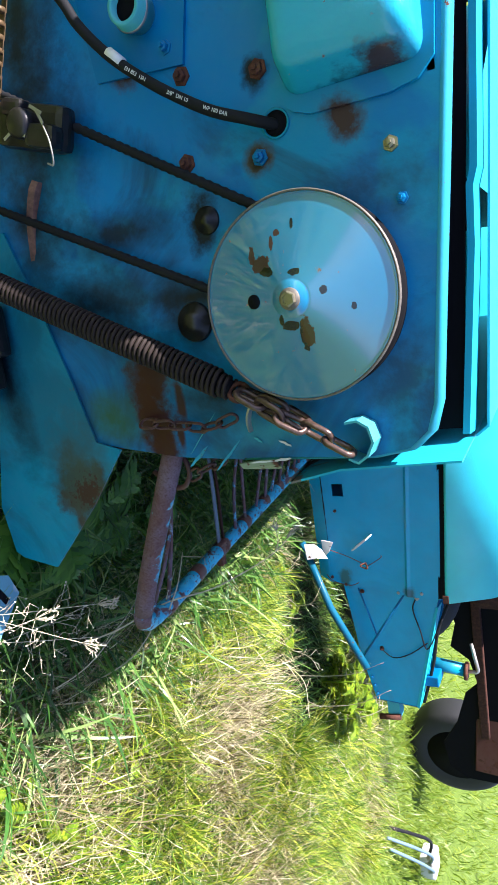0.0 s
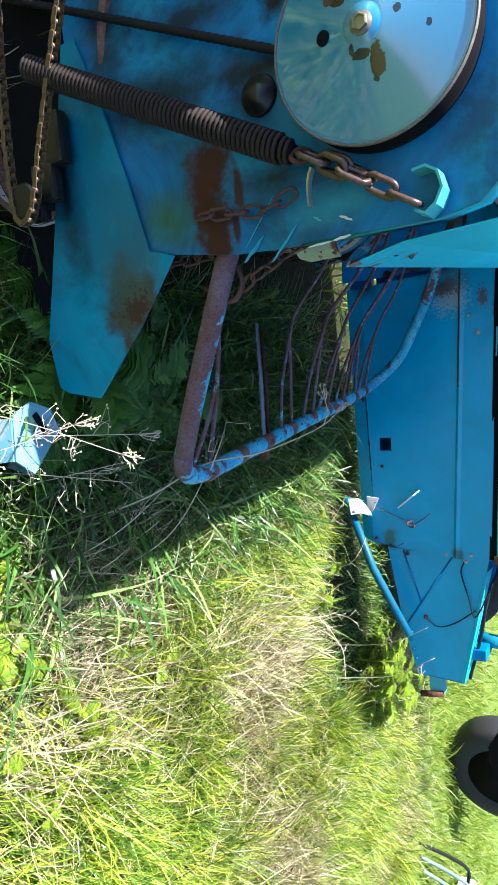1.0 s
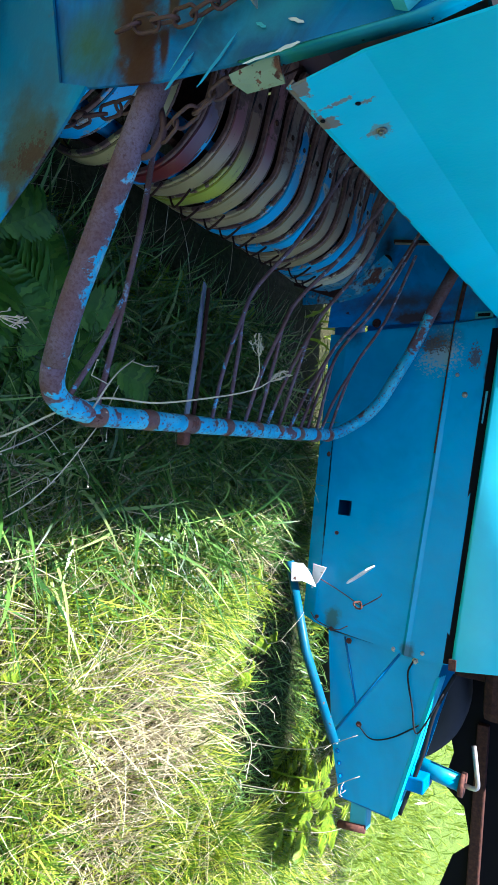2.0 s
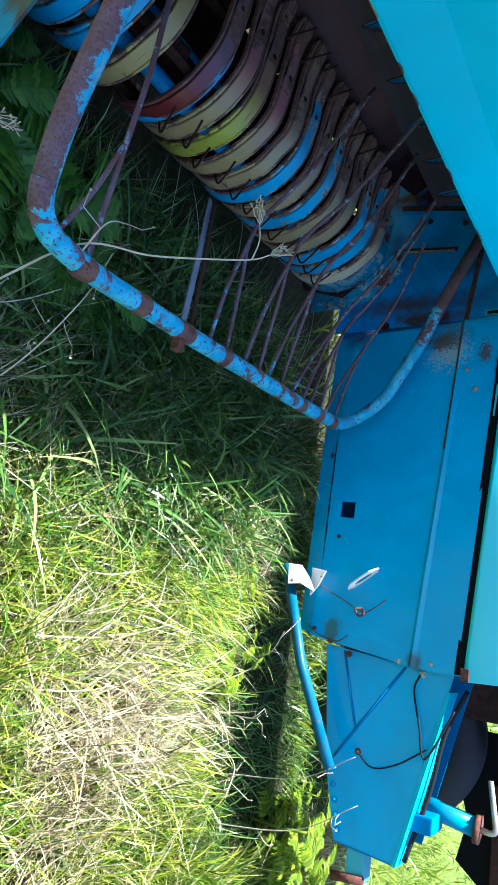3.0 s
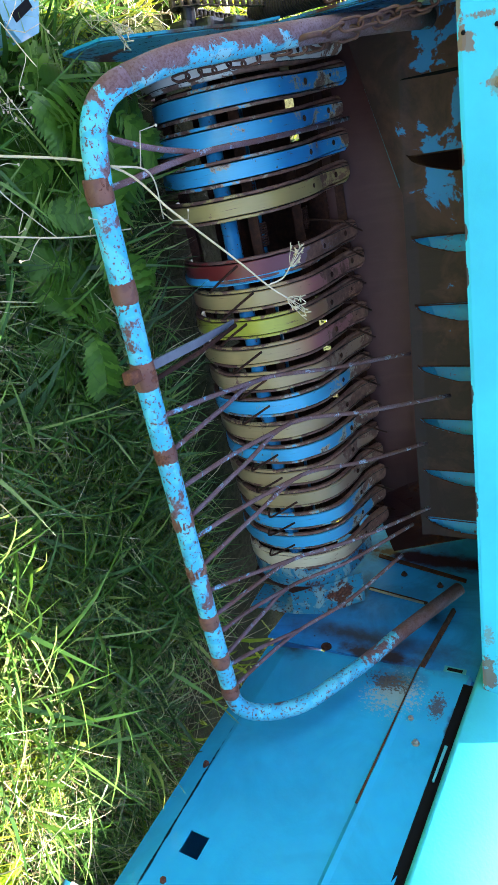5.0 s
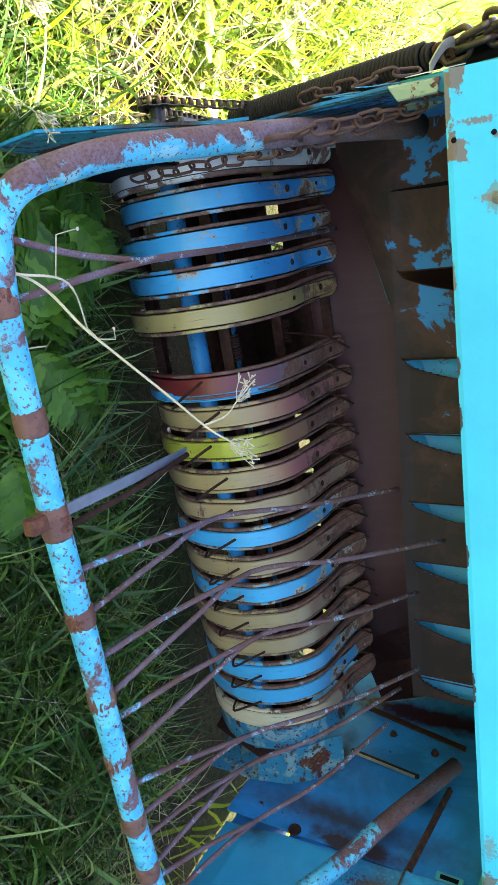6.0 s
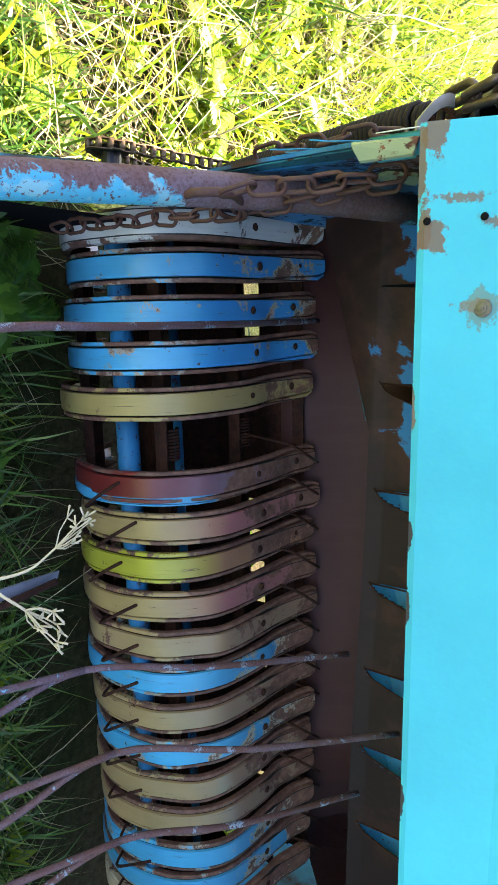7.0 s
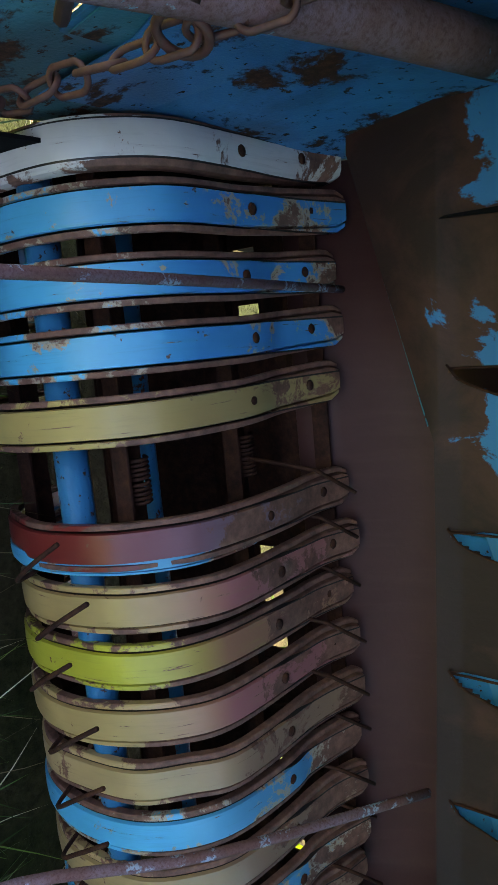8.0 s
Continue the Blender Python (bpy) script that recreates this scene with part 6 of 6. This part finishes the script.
# the overgrown side beyond the outer panel
x, y = scatter(17000, -1.3, 1.03, -0.6, 2.6, lit_side)
dry = patchy(x, y, 2.3, 2.0) + rng.normal(0, 0.3, len(x)) > 0.16
k = ~dry
blades("side_grass", x[k], y[k], rng.uniform(0.08, 0.24, k.sum()), rng.uniform(0.003, 0.008, k.sum()), rng.uniform(0.1, 0.9, k.sum()), rng.uniform(0, 6.3, k.sum()), GREEN, "bright sunlit grass beside the machine")
k = dry
blades("side_straw", x[k], y[k], rng.uniform(0.1, 0.3, k.sum()), rng.uniform(0.0016, 0.0034, k.sum()), rng.uniform(0.5, 1.4, k.sum()), rng.uniform(0, 6.3, k.sum()), DRY, "bleached dry stems beside the machine", droop=0.4, base=0.02)
x, y = scatter(9000, -1.3, 1.02, -0.5, 2.4, lit_side)
blades("weed_leaves", x, y, rng.uniform(0.02, 0.055, len(x)), rng.uniform(0.006, 0.014, len(x)), rng.uniform(0.3, 1.2, len(x)), rng.uniform(0, 6.3, len(x)), LEAF, "low sunlit weed leaves", seg=3, base=0.04)
x, y = scatter(2600, 0.95, 2.3, -0.7, 0.02, clear)
blades("shade_leaves", x, y, rng.uniform(0.03, 0.06, len(x)), rng.uniform(0.01, 0.022, len(x)), rng.uniform(0.6, 1.3, len(x)), rng.uniform(0, 6.3, len(x)), LEAF, "low weed leaves in the shade", seg=3, base=0.02)
# rougher grass that carries the trodden meadow on round the machine
x, y = scatter(30000, -1.9, 3.6, -3.1, 3.2, lambda a, c: ~((a > 0.25) & (a < 3.1) & (c > -2.4) & (c < -0.45)) & ~((a < 0.98) & (c > -0.55) & (c < 2.5) & (a > -1.2)) & ~((a > 0.95) & (a < 2.85) & (c > -0.6) & (c < 1.4)) & (np.hypot(a - 0.9, c + 0.1) < 2.6 + 0.4 * np.sin(5.0 * np.arctan2(c, a))))
blades("verge_grass", x, y, rng.uniform(0.05, 0.18, len(x)), rng.uniform(0.003, 0.007, len(x)), rng.uniform(0.2, 1.1, len(x)), rng.uniform(0, 6.3, len(x)), GREEN, "rough meadow grass round the machine", seg=3)
# meadow farther off
x, y = scatter(16000, 2.5, 9.0, -7.0, 3.0, lambda a, c: (a > 3.3) | (c > -0.6))
blades("far_grass", x, y, rng.uniform(0.05, 0.16, len(x)), rng.uniform(0.006, 0.014, len(x)), rng.uniform(0.1, 0.9, len(x)), rng.uniform(0, 6.3, len(x)), LAWN, "short meadow grass beyond the machine", seg=3)
x, y = scatter(11000, 2.75, 4.8, -4.0, -0.6)
blades("lawn", x, y, rng.uniform(0.04, 0.1, len(x)), rng.uniform(0.004, 0.009, len(x)), rng.uniform(0.1, 0.9, len(x)), rng.uniform(0, 6.3, len(x)), LAWN, "short bright meadow grass round the wheels", seg=3)
x, y = scatter(9000, -4.0, 3.0, 0.5, 6.0, lambda a, c: (c > 2.2) | (a > 1.2))
blades("far_grass_behind", x, y, rng.uniform(0.08, 0.2, len(x)), rng.uniform(0.006, 0.014, len(x)), rng.uniform(0.1, 0.9, len(x)), rng.uniform(0, 6.3, len(x)), GREEN, "meadow grass behind the machine", seg=3)


def tansy_leaf(length, pairs, mat, seed):
    """A feathery leaf along y: a rib with toothed leaflets on both sides, arching down."""
    rr = random.Random(seed)
    verts, faces = [], []
    arch = lambda s: Vector((0, length * s * (1 - 0.12 * s), length * (0.35 * s - 0.55 * s * s)))
    for i in range(pairs):
        s = 0.15 + 0.85 * i / pairs
        p = arch(s)
        L = length * 0.34 * math.sin(math.pi * (0.18 + 0.8 * (1 - s))) + 0.004
        for sd in (-1, 1):
            d = Vector((sd * 0.9, 0.45, rr.uniform(-0.2, 0.1))).normalized()
            w = d.cross(Vector((0, 0, 1))).normalized()
            b0 = len(verts)
            for q, wd in ((0, 0.07), (0.3, 0.14), (0.45, 0.08), (0.62, 0.14), (0.76, 0.07), (1.0, 0.01)):
                c = p + d * (L * q) + Vector((0, 0, -0.25 * L * q * q))
                verts += [c - w * (L * wd), c + w * (L * wd)]
            for k_ in range(5):
                a_ = b0 + 2 * k_
                faces.append((a_, a_ + 1, a_ + 3, a_ + 2))
    b0 = len(verts)
    for i in range(8):
        p = arch(i / 7)
        verts += [p + Vector((-0.0012, 0, 0.0004)), p + Vector((0.0012, 0, 0.0004))]
    for k_ in range(7):
        a_ = b0 + 2 * k_
        faces.append((a_, a_ + 1, a_ + 3, a_ + 2))
    return mesh_of("leaf", verts, faces, mat)


LEAVES = {m_.name: [tansy_leaf((0.11 + 0.03 * k_) * (0.6 if m_ is LEAF else 1.0), 12 + k_, m_, k_) for k_ in range(3)] for m_ in (TANSY_SHADE, LEAF)}


def tansy(x, y, size, seed, mat, label, group):
    rr = random.Random(seed)
    o = thing("tansy_plant", label, "plant", group)
    part("stem", tube("stem", curve_points([(0, 0, 0), (0.004, 0.006, 0.06), (0.0, 0.012, 0.13)], 4), 0.0028, mat, 5), o)
    for k_ in range(9):
        a = k_ * 137.5 + rr.uniform(-15, 15)
        h = 0.012 + 0.014 * k_
        part("leaf", LEAVES[mat.name][k_ % 3], o, "", pose(0, 0.01 * h / 0.13, h, 0, 0, a) @ pose(0, 0, 0, rr.uniform(0, 28), rr.uniform(-15, 15), 0) @ Matrix.Scale(rr.uniform(0.7, 1.1) * (1.15 - 0.04 * k_), 4))
    o.matrix_basis = pose(x, y, ground_height(x, y) - 0.004, rr.uniform(-8, 8), rr.uniform(-8, 8), rr.uniform(0, 360)) @ Matrix.Scale(size, 4)
    return o


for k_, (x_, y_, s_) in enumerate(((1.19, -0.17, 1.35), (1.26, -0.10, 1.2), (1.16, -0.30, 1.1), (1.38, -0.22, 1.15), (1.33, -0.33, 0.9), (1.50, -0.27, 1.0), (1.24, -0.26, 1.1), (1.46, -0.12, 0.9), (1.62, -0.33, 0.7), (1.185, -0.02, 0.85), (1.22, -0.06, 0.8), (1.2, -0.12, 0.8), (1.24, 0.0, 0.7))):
    tansy(x_, y_, s_, k_, TANSY_SHADE, "feathery tansy plant under the guard, its green darkened for the shade", "tansy plants in the shade")
rr_ = random.Random(3)
for k_ in range(120):
    x_, y_ = rr_.uniform(0.1, 0.97), rr_.uniform(-0.35, 1.5)
    if x_ > 0.72 and y_ < -0.05:
        continue
    tansy(x_, y_, rr_.uniform(0.5, 0.95), 50 + k_, LEAF, "feathery sunlit tansy plant beside the panel", "tansy plants in the sun")
for k_, (x_, y_) in enumerate(((1.02, -0.55), (0.95, -0.62), (1.0, -0.7), (1.08, -0.75), (1.3, -0.78), (1.12, -0.86), (1.22, -0.95), (1.38, -0.88), (1.05, -1.0), (0.92, -0.85), (1.3, -1.08), (2.3, -0.78), (2.35, -0.92), (2.28, -1.02), (2.66, -1.52), (2.75, -1.62), (2.72, -1.4), (2.82, -1.5), (2.9, -1.62), (2.8, -1.74), (2.95, -1.8), (3.0, -1.5), (2.66, -1.66), (2.86, -1.36), (3.05, -1.95))):
    tansy(x_, y_, rr_.uniform(0.6, 0.9), 150 + k_, LEAF, "feathery sunlit tansy plant at the shadow's edge", "tansy plants in the sun")


for k_, (x_, y_) in enumerate(((2.62, -1.42), (2.7, -1.5), (2.64, -1.56), (2.76, -1.44), (2.74, -1.6), (2.84, -1.54))):
    tansy(x_, y_, 1.35 + 0.1 * (k_ % 3), 190 + k_, LEAF, "leafy sunlit weed under the chamber nose", "tansy plants in the sun")


def stalk(points, label, seed, umbel=True, twigs=0, r=0.0016):
    """A dry weed stalk: a thin bending stem, side twigs and a broken umbel at its tip."""
    rr = random.Random(seed)
    o = thing("dry_stalk", label, "dry plant", "dry stalks")
    pts = curve_points(points, 7)
    n = len(pts)
    part("stem", tube("stem", pts, [r * (1.25 - 0.6 * i / n) for i in range(n)], STRAW, 5), o)
    tip, d = pts[-1], (pts[-1] - pts[-3]).normalized()
    if umbel:
        for k2 in range(9):
            a = Vector((rr.gauss(0, 1), rr.gauss(0, 1), rr.gauss(0, 1))).normalized()
            e = tip + (d * 1.25 + a * 0.65) * rr.uniform(0.011, 0.02)
            part("ray", tube("ray", [tip, tip.lerp(e, 0.5) + a * 0.002, e], [0.0008, 0.0006, 0.0006], STRAW, 4), o)
            for k3 in range(3):
                f = e + (d + Vector((rr.gauss(0, 0.8), rr.gauss(0, 0.8), rr.gauss(0, 0.8)))) * 0.0045
                part("raylet", tube("raylet", [e, f], [0.0006, 0.001], STRAW, 4), o)
    for k2 in range(twigs):
        i = int(n * rr.uniform(0.3, 0.9))
        a = Vector((rr.gauss(0, 1), rr.gauss(0, 1), abs(rr.gauss(0, 0.6)))).normalized()
        e = pts[i] + a * rr.uniform(0.02, 0.055)
        bow_ = pts[i].lerp(e, 0.5) + Vector((rr.gauss(0, 0.006), rr.gauss(0, 0.006), rr.gauss(0, 0.004)))
        part("twig", tube("twig", [pts[i], bow_, e], [0.8 * r, 0.65 * r, 0.5 * r], STRAW, 4), o)
        for k3 in range(2 if r < 0.001 else 1):
            f = e + Vector((rr.gauss(0, 0.012), rr.gauss(0, 0.012), rr.uniform(0.002, 0.014)))
            part("twig", tube("twig", [e, f], [0.5 * r, 0.35 * r], STRAW, 4), o)
            part("seed_head", lathe("seed_head", [(-0.002, 0.0004), (-0.001, 0.0016), (0.0012, 0.0014), (0.002, 0.0004)], STRAW, 6), o, "", Matrix.Translation(f))
    return o


stalk([(1.22, -0.52, 0.0), (1.25, -0.46, 0.2), (1.285, -0.398, 0.33), (1.35, -0.39, 0.405), (1.42, -0.366, 0.472), (1.459, -0.348, 0.503), (1.479, -0.331, 0.519)], "tall dry stalk with a broken umbel leaning on the guard", 1, True, 0)
stalk([(1.457, -0.349, 0.502), (1.454, -0.322, 0.512), (1.443, -0.3, 0.515)], "side branch of the tall dry stalk", 7, True, 0, 0.0011)
stalk([(1.285, -0.41, 0.34), (1.30, -0.36, 0.36), (1.36, -0.32, 0.34)], "dry stem caught on the guard", 2, False, 2, 0.0013)
stalk([(1.30, -0.66, 0.0), (1.33, -0.56, 0.18), (1.36, -0.44, 0.27), (1.365, -0.36, 0.31)], "dry stem with round seed heads", 3, False, 4, 0.0012)
stalk([(1.15, -0.60, 0.0), (1.2, -0.52, 0.16), (1.3, -0.46, 0.2), (1.36, -0.41, 0.22)], "dry stem across the guard", 4, False, 3, 0.0011)
for k_, (x_, y_, dx, dy, h_) in enumerate(((0.98, -0.3, 0.14, -0.02, 0.32), (1.0, -0.36, 0.16, -0.05, 0.26), (0.93, -0.24, 0.1, -0.1, 0.36), (1.02, -0.4, 0.2, 0.02, 0.2), (0.9, -0.34, 0.1, 0.05, 0.3))):
    stalk([(x_, y_, 0.0), (x_ + dx * 0.3, y_ + dy * 0.3, h_ * 0.55), (x_ + dx, y_ + dy, h_)], "brittle dry weed beside the skid shoe", 20 + k_, k_ % 2 == 0, 9, 0.0009)
for k_, (x_, y_, dx, dy, h_) in enumerate(((2.42, -0.98, -0.12, 0.1, 0.2), (2.36, -1.12, -0.2, 0.05, 0.24), (2.42, -1.28, -0.05, 0.14, 0.4), (2.4, -1.4, -0.04, 0.16, 0.42), (2.3, -0.8, -0.1, 0.12, 0.2), (2.6, -1.6, 0.1, 0.1, 0.35), (2.38, -1.2, -0.22, -0.06, 0.18), (2.5, -1.65, -0.2, 0.05, 0.25))):
    stalk([(x_, y_, 0.0), (x_ + dx * 0.35, y_ + dy * 0.35, h_ * 0.6), (x_ + dx, y_ + dy, h_)], "pale dry stem beside the chamber nose", 40 + k_, False, 3, 0.0013)
for k_ in range(16):
    x_, y_ = rr_.uniform(0.0, 0.95), rr_.uniform(-0.2, 1.5)
    stalk([(x_, y_, 0.0), (x_ + rr_.uniform(-0.1, 0.1), y_ + rr_.uniform(-0.1, 0.1), 0.2), (x_ + rr_.uniform(-0.25, 0.25), y_ + rr_.uniform(-0.25, 0.25), rr_.uniform(0.3, 0.45))], "bleached dry weed beside the panel", 60 + k_, k_ % 3 == 0, 3, 0.0018)
